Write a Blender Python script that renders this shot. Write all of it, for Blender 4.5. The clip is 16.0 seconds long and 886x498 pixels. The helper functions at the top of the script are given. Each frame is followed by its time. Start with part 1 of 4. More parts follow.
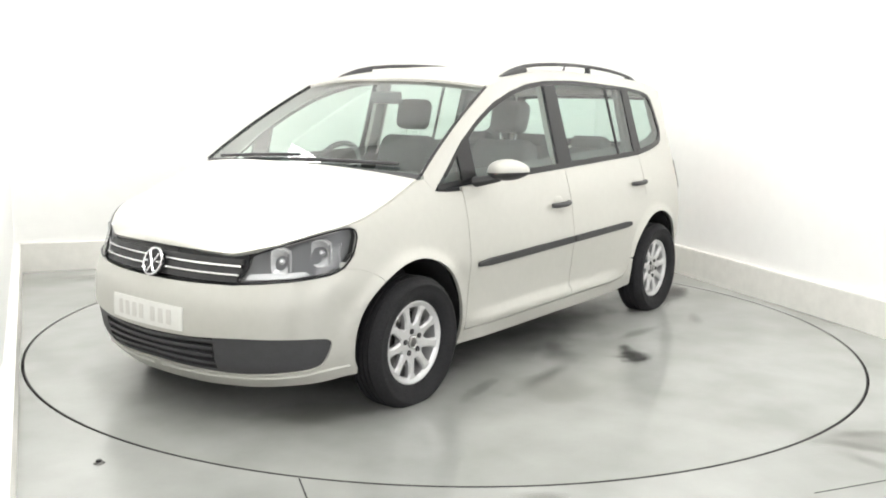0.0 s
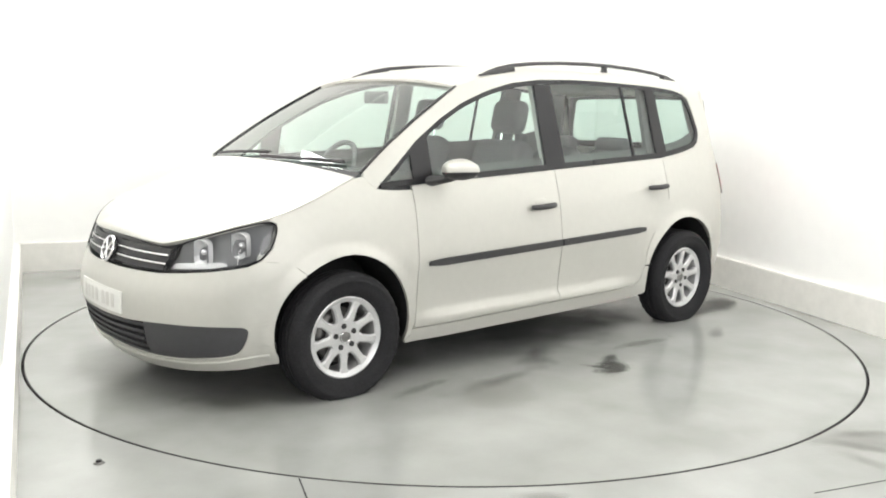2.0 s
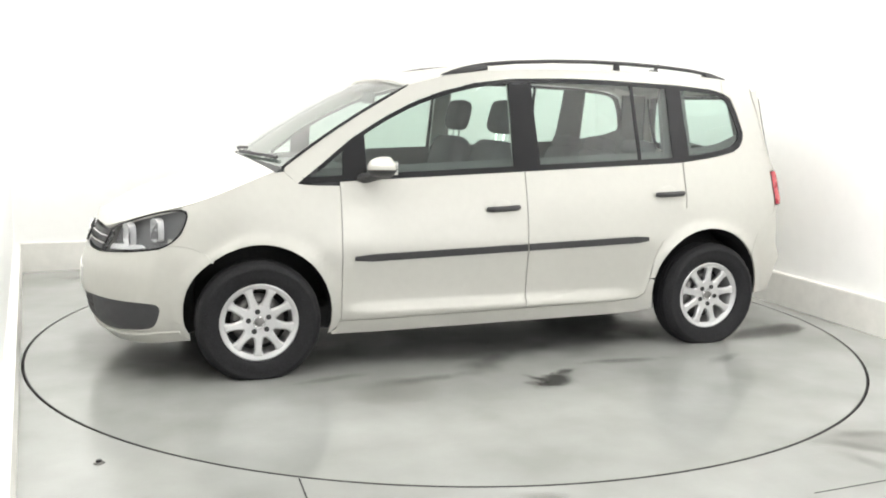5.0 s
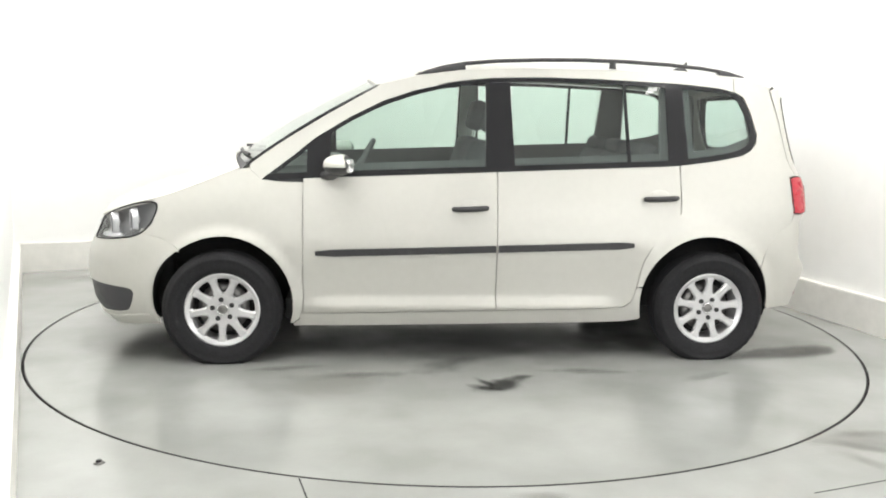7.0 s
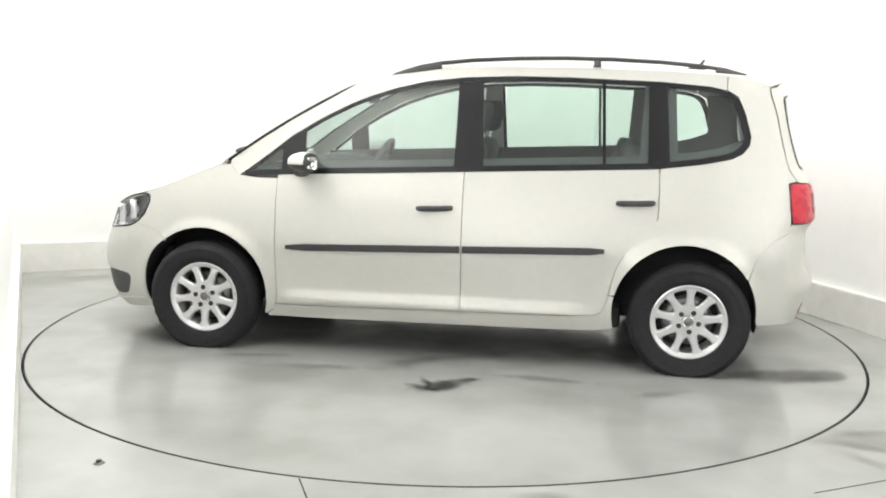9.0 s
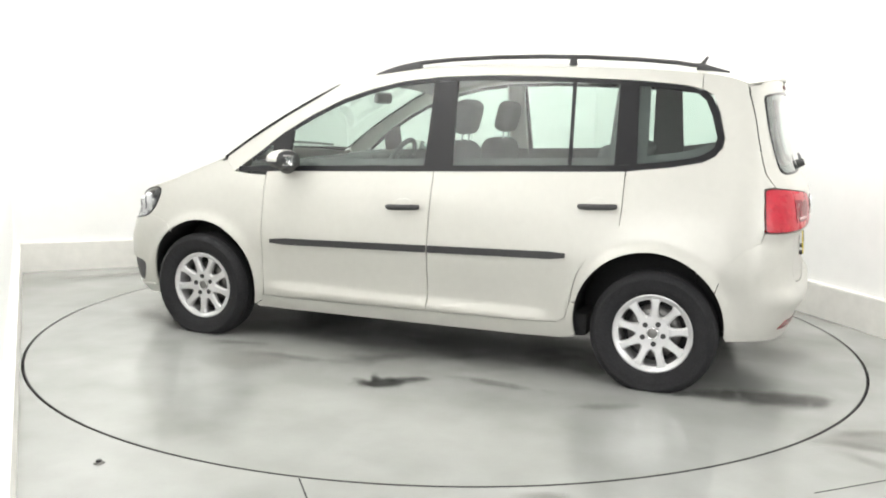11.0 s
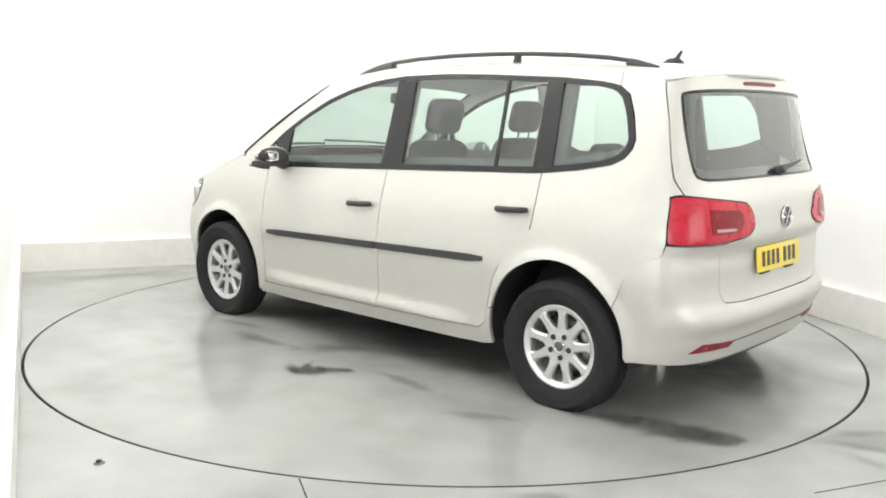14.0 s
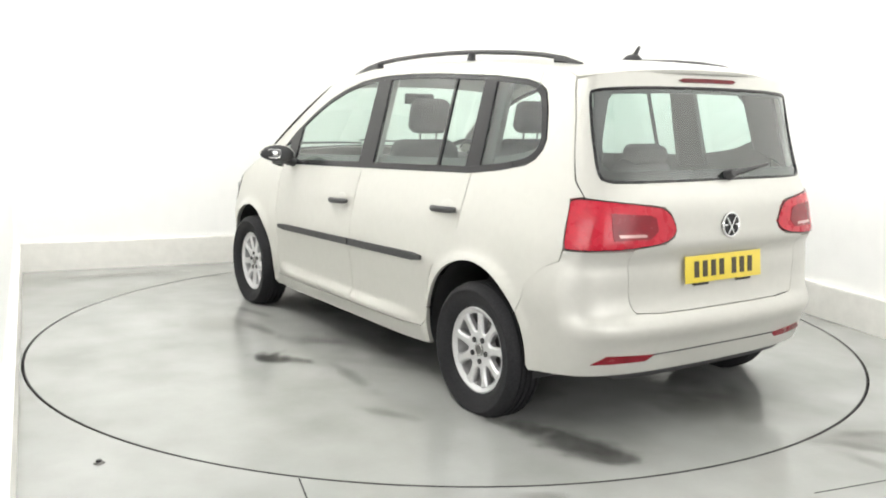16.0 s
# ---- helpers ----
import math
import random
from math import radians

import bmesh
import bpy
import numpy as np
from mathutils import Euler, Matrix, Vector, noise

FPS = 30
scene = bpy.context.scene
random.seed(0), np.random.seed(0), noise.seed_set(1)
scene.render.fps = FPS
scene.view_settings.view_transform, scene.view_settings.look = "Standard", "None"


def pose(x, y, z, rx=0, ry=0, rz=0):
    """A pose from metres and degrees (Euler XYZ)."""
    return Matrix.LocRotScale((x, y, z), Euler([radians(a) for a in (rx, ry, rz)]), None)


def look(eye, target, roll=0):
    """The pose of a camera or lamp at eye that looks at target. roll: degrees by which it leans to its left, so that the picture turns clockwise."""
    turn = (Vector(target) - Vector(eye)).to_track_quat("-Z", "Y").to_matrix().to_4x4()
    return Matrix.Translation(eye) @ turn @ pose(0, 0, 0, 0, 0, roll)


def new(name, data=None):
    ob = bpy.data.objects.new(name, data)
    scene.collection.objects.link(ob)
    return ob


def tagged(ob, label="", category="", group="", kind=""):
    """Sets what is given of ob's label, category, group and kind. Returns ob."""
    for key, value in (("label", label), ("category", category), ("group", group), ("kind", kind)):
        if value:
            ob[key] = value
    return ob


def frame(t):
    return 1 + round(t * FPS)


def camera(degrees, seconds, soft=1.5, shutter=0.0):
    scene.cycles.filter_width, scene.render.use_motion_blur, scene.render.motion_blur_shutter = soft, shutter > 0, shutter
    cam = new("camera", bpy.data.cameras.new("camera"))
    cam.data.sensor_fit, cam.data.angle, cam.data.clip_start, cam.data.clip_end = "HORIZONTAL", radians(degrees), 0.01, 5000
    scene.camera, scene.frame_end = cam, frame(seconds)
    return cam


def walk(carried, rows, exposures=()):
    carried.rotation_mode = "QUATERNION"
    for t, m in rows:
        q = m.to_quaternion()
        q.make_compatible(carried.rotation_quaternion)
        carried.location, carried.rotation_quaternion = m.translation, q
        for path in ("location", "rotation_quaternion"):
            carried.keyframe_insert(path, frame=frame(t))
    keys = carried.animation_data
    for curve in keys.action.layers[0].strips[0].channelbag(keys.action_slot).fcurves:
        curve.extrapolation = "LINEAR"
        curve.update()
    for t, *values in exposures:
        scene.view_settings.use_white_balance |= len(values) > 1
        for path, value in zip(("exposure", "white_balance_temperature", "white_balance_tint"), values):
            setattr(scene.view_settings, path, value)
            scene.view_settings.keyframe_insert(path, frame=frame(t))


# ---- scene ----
# ---- camera: it stands still at the edge of the turntable bay ----
cam = camera(52.09, 16.0, soft=1.9)
EYE = (0.0, -5.6273, 1.3988)
CAM = look(EYE, (EYE[0] - 0.004326, EYE[1] + 0.98748, EYE[2] - 0.15769), 1.125)
walk(cam, [(0.0, CAM), (16.0, CAM)])

# ---- light: white photo bay lit by large diffusers in its ceiling ----
world = bpy.data.worlds.new("world")
scene.world = world
world.use_nodes = True
world.node_tree.nodes["Background"].inputs[0].default_value = (1, 1, 1, 1)
world.node_tree.nodes["Background"].inputs[1].default_value = 0.3
scene.view_settings.exposure = 0.26


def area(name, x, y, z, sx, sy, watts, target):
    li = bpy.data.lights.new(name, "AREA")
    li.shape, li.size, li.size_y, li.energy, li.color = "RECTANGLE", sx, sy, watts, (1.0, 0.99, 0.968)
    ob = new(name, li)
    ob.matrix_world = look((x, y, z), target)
    if name == "wall_fill_strip":  # laid along its wall
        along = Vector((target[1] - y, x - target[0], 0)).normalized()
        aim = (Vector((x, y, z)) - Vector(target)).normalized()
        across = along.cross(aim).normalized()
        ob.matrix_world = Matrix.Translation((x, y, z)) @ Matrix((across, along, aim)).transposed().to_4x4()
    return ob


LIGHTS = [(-1.6, -1.2), (1.9, -1.2), (-1.6, 2.0), (1.9, 2.0)]
for lx, ly in LIGHTS:
    area("ceiling_lamp", lx, ly, 3.62, 3.3, 3.0, 19, (lx, ly + 0.001, 0))
# two added fill lamps behind the camera; no such source is seen
area("front_fill_lamp", -2.3, -8.4, 2.3, 3.6, 2.4, 128, (0, 0, 0.9))
area("front_fill_lamp", 4.6, -7.4, 2.3, 4.4, 2.4, 130, (0, 0, 0.9))
# added, unseen fill strips under the ceiling that flood the white walls
area("wall_fill_strip", -1.55, -0.75, 3.55, 0.5, 5.0, 92, (-2.35, -1.12, 2.75))
area("wall_fill_strip", 1.75, -0.6, 3.55, 0.5, 5.6, 80, (2.75, -0.25, 2.75))


# ---- materials ----
def mat(name, base, rough=0.5, metal=0.0, coat=0.0, noise_scale=0.0, noise_amt=0.0, bump=0.0, bump_scale=200.0, spec=0.5):
    m = bpy.data.materials.new(name)
    m.use_nodes = True
    n, l = m.node_tree.nodes, m.node_tree.links
    p = n["Principled BSDF"]
    p.inputs["Base Color"].default_value = (*base, 1)
    p.inputs["Roughness"].default_value = rough
    p.inputs["Metallic"].default_value = metal
    p.inputs["Coat Weight"].default_value = coat
    p.inputs["Coat Roughness"].default_value = 0.04
    p.inputs["Specular IOR Level"].default_value = spec
    co = n.new("ShaderNodeTexCoord")
    if noise_amt:
        a, b = n.new("ShaderNodeTexNoise"), n.new("ShaderNodeTexNoise")
        a.inputs["Scale"].default_value, b.inputs["Scale"].default_value = noise_scale, noise_scale * 9
        a.inputs["Detail"].default_value = 6
        l.new(co.outputs["Object"], a.inputs["Vector"])
        l.new(co.outputs["Object"], b.inputs["Vector"])
        add = n.new("ShaderNodeMath")
        add.operation = "ADD"
        l.new(a.outputs["Fac"], add.inputs[0])
        l.new(b.outputs["Fac"], add.inputs[1])
        r = n.new("ShaderNodeMapRange")
        r.inputs["From Min"].default_value, r.inputs["From Max"].default_value = 0.7, 1.3
        r.inputs["To Min"].default_value, r.inputs["To Max"].default_value = 1 - noise_amt, 1 + noise_amt
        l.new(add.outputs[0], r.inputs["Value"])
        mix = n.new("ShaderNodeVectorMath")
        mix.operation = "SCALE"
        mix.inputs[0].default_value = base
        l.new(r.outputs[0], mix.inputs["Scale"])
        l.new(mix.outputs[0], p.inputs["Base Color"])
        rr = n.new("ShaderNodeMapRange")
        rr.inputs["From Min"].default_value, rr.inputs["From Max"].default_value = 0.3, 0.7
        rr.inputs["To Min"].default_value, rr.inputs["To Max"].default_value = rough * 0.85, min(1.0, rough * 1.15)
        l.new(a.outputs["Fac"], rr.inputs["Value"])
        l.new(rr.outputs[0], p.inputs["Roughness"])
    if bump:
        t, bn = n.new("ShaderNodeTexNoise"), n.new("ShaderNodeBump")
        t.inputs["Scale"].default_value = bump_scale
        bn.inputs["Strength"].default_value, bn.inputs["Distance"].default_value = bump, 0.002
        l.new(co.outputs["Object"], t.inputs["Vector"])
        l.new(t.outputs["Fac"], bn.inputs["Height"])
        l.new(bn.outputs[0], p.inputs["Normal"])
    return m


def glass_mat(name, tint, gloss=1.0, sheen=0.075):
    m = bpy.data.materials.new(name)
    m.use_nodes = True
    n, l = m.node_tree.nodes, m.node_tree.links
    n.remove(n["Principled BSDF"])
    tr, gl, fr, mx = (n.new("ShaderNodeBsdfTransparent"), n.new("ShaderNodeBsdfGlossy"), n.new("ShaderNodeLayerWeight"), n.new("ShaderNodeMixShader"))
    tr.inputs[0].default_value = (*tint, 1)
    gl.inputs["Roughness"].default_value = 0.02
    gl.inputs["Color"].default_value = (gloss, gloss, gloss, 1)
    fr.inputs["Blend"].default_value = 0.5
    pw, ad = n.new("ShaderNodeMath"), n.new("ShaderNodeMath")
    pw.operation, ad.operation = "POWER", "MULTIPLY_ADD"
    pw.inputs[1].default_value = 4.5
    ad.inputs[1].default_value, ad.inputs[2].default_value = 0.85, sheen
    l.new(fr.outputs["Facing"], pw.inputs[0])
    l.new(pw.outputs[0], ad.inputs[0])
    l.new(ad.outputs[0], mx.inputs[0])
    l.new(tr.outputs[0], mx.inputs[1])
    l.new(gl.outputs[0], mx.inputs[2])
    l.new(mx.outputs[0], n["Material Output"].inputs[0])
    return m


PAINT = mat("champagne_paint", (0.575, 0.57, 0.532), 0.42, 0.34, 0.15, 3.0, 0.02, 0.02, 900)
PAINT.node_tree.nodes["Principled BSDF"].inputs["Coat Roughness"].default_value = 0.10
BLACK = mat("black_plastic", (0.034, 0.034, 0.036), 0.5, 0, 0, 30, 0.2, 0.15, 700)
TRIM = mat("black_gloss_trim", (0.015, 0.015, 0.017), 0.2, 0, 0.0, spec=0.35)
GREYPL = mat("grey_plastic", (0.06, 0.06, 0.065), 0.55, 0, 0, 30, 0.15, 0.2, 600)
DARK = mat("dark_cavity", (0.03, 0.03, 0.031), 0.9, 0, 0, 8, 0.2)
RUBBER = mat("tyre_rubber", (0.021, 0.021, 0.023), 0.75, 0, 0, 14, 0.3, 0.25, 300, spec=0.22)
ALLOY = mat("silver_alloy", (0.64, 0.64, 0.65), 0.33, 0.55, 0.4, 20, 0.06)
STEEL = mat("brake_steel", (0.24, 0.235, 0.23), 0.4, 0.9, 0, 40, 0.2)
REFLECT = mat("lamp_reflector", (0.88, 0.88, 0.89), 0.25, 0.35, 0.5)
CHROME = mat("chrome", (0.85, 0.85, 0.86), 0.08, 1.0)
GLASS = glass_mat("window_glass", (0.765, 0.87, 0.825))
REARGLASS = glass_mat("rear_window_glass", (0.68, 0.80, 0.76), 1.0, 0.14)
LENS = glass_mat("lamp_lens", (0.93, 0.94, 0.95), 0.6, 0.05)
LAMPIN = mat("lamp_housing", (0.19, 0.19, 0.20), 0.4, 0.3, 0, 20, 0.1)
RED = mat("red_lens", (0.48, 0.010, 0.030), 0.28, 0, 0.2, 20, 0.15, spec=0.4)
REDDARK = mat("dark_red_lens", (0.22, 0.006, 0.016), 0.25, 0, 0.05, 20, 0.2, spec=0.4)
BRAKERED = mat("brake_lamp_lens", (0.12, 0.006, 0.012), 0.35, 0, 0, 20, 0.2, spec=0.3)
CLEARLENS = mat("pale_lens", (0.58, 0.36, 0.34), 0.15, 0.1, 0.6)
YELLOW = mat("yellow_plate", (0.78, 0.61, 0.06), 0.35, 0, 0.3, 30, 0.04)
WHITEPL = mat("white_plate", (0.86, 0.86, 0.83), 0.35, 0, 0.3, 30, 0.03)
INK = mat("plate_ink", (0.06, 0.05, 0.03), 0.5)
INKPALE = mat("pale_ink", (0.70, 0.69, 0.66), 0.5)
FABRIC = mat("seat_fabric", (0.085, 0.085, 0.094), 0.9, 0, 0, 25, 0.3, 0.4, 500)
INTERIOR = mat("interior_plastic", (0.095, 0.095, 0.10), 0.6, 0, 0, 12, 0.15, 0.2, 400)
DASH = mat("dashboard_plastic", (0.022, 0.022, 0.024), 0.75, 0, 0, 12, 0.15, 0.2, 400)
LINING = mat("pale_headlining", (0.55, 0.55, 0.53), 0.9, 0, 0, 20, 0.05, 0.2, 400)
WHITEWALL = mat("white_wall_paint", (0.92, 0.92, 0.905), 0.8, 0, 0, 1.2, 0.015, 0.05, 150)
CREAM = mat("upstand_paint", (0.80, 0.79, 0.75), 0.6, 0, 0, 1.5, 0.05, 0.08, 120)
GAP = mat("gap_black", (0.02, 0.02, 0.02), 0.8)


def floor_mat(name, seed):
    m = mat(name, (0.36, 0.365, 0.35), 0.2, spec=0.65)
    n, l = m.node_tree.nodes, m.node_tree.links
    p = n["Principled BSDF"]
    co = n.new("ShaderNodeTexCoord")
    mp = n.new("ShaderNodeMapping")
    mp.inputs["Location"].default_value = (seed, seed * 0.7, 0)
    l.new(co.outputs["Object"], mp.inputs["Vector"])
    big, mid, fine = (n.new("ShaderNodeTexNoise") for _ in range(3))
    for t, sc, d in ((big, 0.9, 3), (mid, 2.6, 4), (fine, 60, 3)):
        t.inputs["Scale"].default_value, t.inputs["Detail"].default_value = sc, d
        l.new(mp.outputs[0], t.inputs["Vector"])
    r1, r2, r3 = (n.new("ShaderNodeValToRGB") for _ in range(3))
    r1.color_ramp.elements[0].position, r1.color_ramp.elements[1].position = 0.3, 0.7
    r1.color_ramp.elements[0].color, r1.color_ramp.elements[1].color = (0.312, 0.318, 0.308, 1), (0.388, 0.394, 0.384, 1)
    r2.color_ramp.elements[0].position, r2.color_ramp.elements[1].position = 0.3, 0.75
    r2.color_ramp.elements[0].color, r2.color_ramp.elements[1].color = (0.86, 0.86, 0.85, 1), (1.06, 1.06, 1.06, 1)
    r3.color_ramp.elements[0].color, r3.color_ramp.elements[1].color = (0.98, 0.98, 0.98, 1), (1.02, 1.02, 1.02, 1)
    for t, r in ((big, r1), (mid, r2), (fine, r3)):
        l.new(t.outputs["Fac"], r.inputs[0])
    m1, m2 = n.new("ShaderNodeMix"), n.new("ShaderNodeMix")
    for q in (m1, m2):
        q.data_type, q.blend_type = "RGBA", "MULTIPLY"
        q.inputs[0].default_value = 1.0
    l.new(r1.outputs[0], m1.inputs[6])
    l.new(r2.outputs[0], m1.inputs[7])
    l.new(m1.outputs[2], m2.inputs[6])
    l.new(r3.outputs[0], m2.inputs[7])
    l.new(m2.outputs[2], p.inputs["Base Color"])
    rr = n.new("ShaderNodeMapRange")
    rr.inputs["From Min"].default_value, rr.inputs["From Max"].default_value = 0.3, 0.7
    rr.inputs["To Min"].default_value, rr.inputs["To Max"].default_value = 0.13, 0.20
    l.new(big.outputs["Fac"], rr.inputs["Value"])
    l.new(rr.outputs[0], p.inputs["Roughness"])
    return m


FLOOR = floor_mat("grey_resin_floor", 3.0)
DISC = floor_mat("grey_resin_disc", 11.0)


# ---- mesh helpers ----
def finish(name, bm, material, parent=None, label="", smooth=False, sharp=40):
    if smooth:
        for f in bm.faces:
            f.smooth = True
        lim = radians(sharp)
        for e in bm.edges:
            if len(e.link_faces) == 2 and e.calc_face_angle(0) > lim:
                e.smooth = False
    me = bpy.data.meshes.new(name)
    bm.to_mesh(me)
    bm.free()
    for m in (material if isinstance(material, (list, tuple)) else [material]):
        me.materials.append(m)
    ob = new(name, me)
    if parent:
        ob.parent = parent
    if label:
        ob["label"] = label
    return ob


def part(name, bm, material, parent, label="", smooth=True, sharp=40):
    return finish(name, bm, material, parent, label, smooth, sharp)


def box(bm, c, size, bevel=0.0, rot=None, seg=2):
    m = Matrix.Translation(c) @ (rot if rot else Matrix()) @ Matrix.Diagonal((*size, 1))
    g = bmesh.ops.create_cube(bm, size=1.0, matrix=m)
    if bevel:
        es = list({e for v in g["verts"] for e in v.link_edges})
        bmesh.ops.bevel(bm, geom=es, offset=bevel, segments=seg, affect="EDGES", profile=0.5)
    return bm


def tube(bm, pts, r, seg=8, squash=1.0, cap=True):
    """Round bar along points; r may be one radius or one for each point."""
    rings = []
    pts = [Vector(p) for p in pts]
    for i, p in enumerate(pts):
        d = (pts[min(i + 1, len(pts) - 1)] - pts[max(i - 1, 0)]).normalized()
        a = d.cross(Vector((0, 0, 1)))
        a = a.normalized() if a.length > 1e-4 else Vector((1, 0, 0))
        b = a.cross(d).normalized()
        rad = r[i] if isinstance(r, (list, tuple)) else r
        rings.append([bm.verts.new(p + a * (rad * math.cos(2 * math.pi * k / seg)) + b * (rad * squash * math.sin(2 * math.pi * k / seg))) for k in range(seg)])
    for u, v in zip(rings, rings[1:]):
        for k in range(seg):
            bm.faces.new((u[k], u[(k + 1) % seg], v[(k + 1) % seg], v[k]))
    if cap:
        bm.faces.new(rings[0][::-1])
        bm.faces.new(rings[-1])
    bmesh.ops.recalc_face_normals(bm, faces=bm.faces)
    return bm


def revolve(bm, prof, seg=48, closed=False):
    """Profile of (radius, axial) turned round the y axis."""
    rings = [[bm.verts.new((r * math.cos(2 * math.pi * k / seg), a, r * math.sin(2 * math.pi * k / seg))) for k in range(seg)] for r, a in prof]
    pairs = list(zip(rings, rings[1:])) + ([(rings[-1], rings[0])] if closed else [])
    for u, v in pairs:
        for k in range(seg):
            bm.faces.new((u[k], u[(k + 1) % seg], v[(k + 1) % seg], v[k]))
    return bm


def prism(bm, outline, z0, z1):
    """Upright prism over a plan outline of (x, y)."""
    lo = [bm.verts.new((x, y, z0)) for x, y in outline]
    hi = [bm.verts.new((x, y, z1)) for x, y in outline]
    n = len(lo)
    bm.faces.new(lo[::-1])
    bm.faces.new(hi)
    for i in range(n):
        bm.faces.new((lo[i], lo[(i + 1) % n], hi[(i + 1) % n], hi[i]))
    bmesh.ops.recalc_face_normals(bm, faces=bm.faces)
    return bm


# ---- the bay: floor, turntable, upstands, walls, ceiling ----
R = 2.4456
CORNER, LEFT_FAR, LEFT_NEAR = Vector((1.45, 3.635)), Vector((-3.403, 1.501)), Vector((-1.05, -3.60))
RIGHT_NEAR = CORNER + (Vector((2.761, -0.082)) - CORNER) * 2.35


def ring_floor():
    bm = bmesh.new()
    seg = 192
    radii = [R + 0.010, 3.2, 6.0, 14.0]
    rings = [[bm.verts.new((r * math.cos(2 * math.pi * k / seg), r * math.sin(2 * math.pi * k / seg), 0)) for k in range(seg)] for r in radii]
    rings.insert(0, [bm.verts.new((radii[0] * math.cos(2 * math.pi * k / seg), radii[0] * math.sin(2 * math.pi * k / seg), -0.05)) for k in range(seg)])
    for u, v in zip(rings, rings[1:]):
        for k in range(seg):
            bm.faces.new((u[k], v[k], v[(k + 1) % seg], u[(k + 1) % seg]))
    return tagged(finish("floor", bm, FLOOR), "glossy light grey resin floor with worn patches", "floor", kind="structure")


ring_floor()
bm = bmesh.new()
bmesh.ops.create_circle(bm, cap_ends=True, segments=96, radius=R + 0.2, matrix=Matrix.Translation((0, 0, -0.055)))
tagged(finish("floor_pit", bm, GAP), "black pit under the turntable rim", "floor pit", kind="structure")

turntable = new("turntable")
tagged(turntable, "round grey resin vehicle turntable flush with the floor", "turntable")
bm = bmesh.new()
seg = 192
prof = [(R - 0.004, -0.003), (R - 0.007, 0.0), (R - 0.05, 0.0), (1.6, 0.0), (0.8, 0.0)]
rings = [[bm.verts.new((r * math.cos(2 * math.pi * k / seg), r * math.sin(2 * math.pi * k / seg), z)) for k in range(seg)] for r, z in prof]
for u, v in zip(rings, rings[1:]):
    for k in range(seg):
        bm.faces.new((u[k], u[(k + 1) % seg], v[(k + 1) % seg], v[k]))
bm.faces.new(rings[-1])
part("disc", bm, DISC, turntable, smooth=False)
# the disc's edge is coloured black to stand for the shadow in the gap
bm = bmesh.new()
rings = [[bm.verts.new((r * math.cos(2 * math.pi * k / seg), r * math.sin(2 * math.pi * k / seg), z)) for k in range(seg)] for r, z in ((R, -0.05), (R, -0.002), (R - 0.006, -0.001))]
for u, v in zip(rings, rings[1:]):
    for k in range(seg):
        bm.faces.new((u[k], u[(k + 1) % seg], v[(k + 1) % seg], v[k]))
part("rim", bm, GAP, turntable, "steel rim of the disc, blackened for the shadow in the gap", smooth=False)


def wall_run(name, a, b, out, z0, z1, thick, material, label, cat):
    """Wall from plan point a to b, its face on that line, its thickness outwards."""
    bm = bmesh.new()
    o = Vector(out) * thick
    prism(bm, [a, b, b + o, a + o], z0, z1)
    return tagged(finish(name, bm, material), label, cat, kind="structure")


def outward(a, b, inside=Vector((0, 0))):
    d = (b - a).normalized()
    n = Vector((-d.y, d.x))
    return n if n.dot(inside - a) < 0 else -n


UP = 0.232
runs = [("back", LEFT_FAR, CORNER), ("right", CORNER, RIGHT_NEAR), ("left", LEFT_NEAR, LEFT_FAR)]
for nm, a, b in runs:
    o = outward(a, b)
    bm = bmesh.new()
    e = (b - a).normalized() * 0.3
    a2, b2 = (a if nm == "left" else a - e), (b + e if nm == "back" else b)
    prism(bm, [a2, b2, b2 + o * 0.06, a2 + o * 0.06], 0.0, UP)
    bmesh.ops.bevel(bm, geom=[e for e in bm.edges if all(v.co.z > UP - 0.001 for v in e.verts)], offset=0.006, segments=2, affect="EDGES")
    tagged(finish("upstand_" + nm, bm, CREAM), "low cream painted upstand along the wall foot", "upstand", kind="structure")
    wall_run("wall_" + nm, a2 + o * 0.05 - (e if nm == "left" else e * 0), b2 + o * 0.05 + (e if nm == "left" else e * 0), o, 0.0, 3.7, 0.15, WHITEWALL, "bright white painted studio wall", "wall")

bm = bmesh.new()
box(bm, (0, 0, 3.80), (28, 28, 0.2))
tagged(finish("ceiling", bm, WHITEWALL), "white ceiling", "ceiling", kind="structure")
for nm, c, s in (("wall_hall_front", (0, -11.1, 1.85), (24, 0.2, 3.7)), ("wall_hall_left", (-11.1, -2, 1.85), (0.2, 18, 3.7)), ("wall_hall_right", (11.1, -2, 1.85), (0.2, 18, 3.7)), ("wall_hall_back", (0, 7.1, 1.85), (24, 0.2, 3.7))):
    bm = bmesh.new()
    box(bm, c, s)
    tagged(finish(nm, bm, WHITEWALL), "plain white painted wall", "wall", kind="structure")


# ---- the car's skin: a plan outline that changes with height ----
PLAN = [(2.160, 0), (2.152, 0.2), (2.122, 0.37), (2.072, 0.52), (1.998, 0.655), (1.890, 0.762), (1.75, 0.824), (1.55, 0.859), (1.34, 0.872), (0.8, 0.878), (0, 0.881), (-0.8, 0.881),
        (-1.34, 0.878), (-1.6, 0.864), (-1.75, 0.845), (-1.85, 0.810), (-1.93, 0.745), (-1.98, 0.645), (-2.012, 0.49), (-2.026, 0.3), (-2.028, 0)]


def catmull(p, q, r, s, t):
    return 0.5 * (2 * q + (r - p) * t + (2 * p - 5 * q + 4 * r - s) * t * t + (3 * q - p - 3 * r + s) * t ** 3)


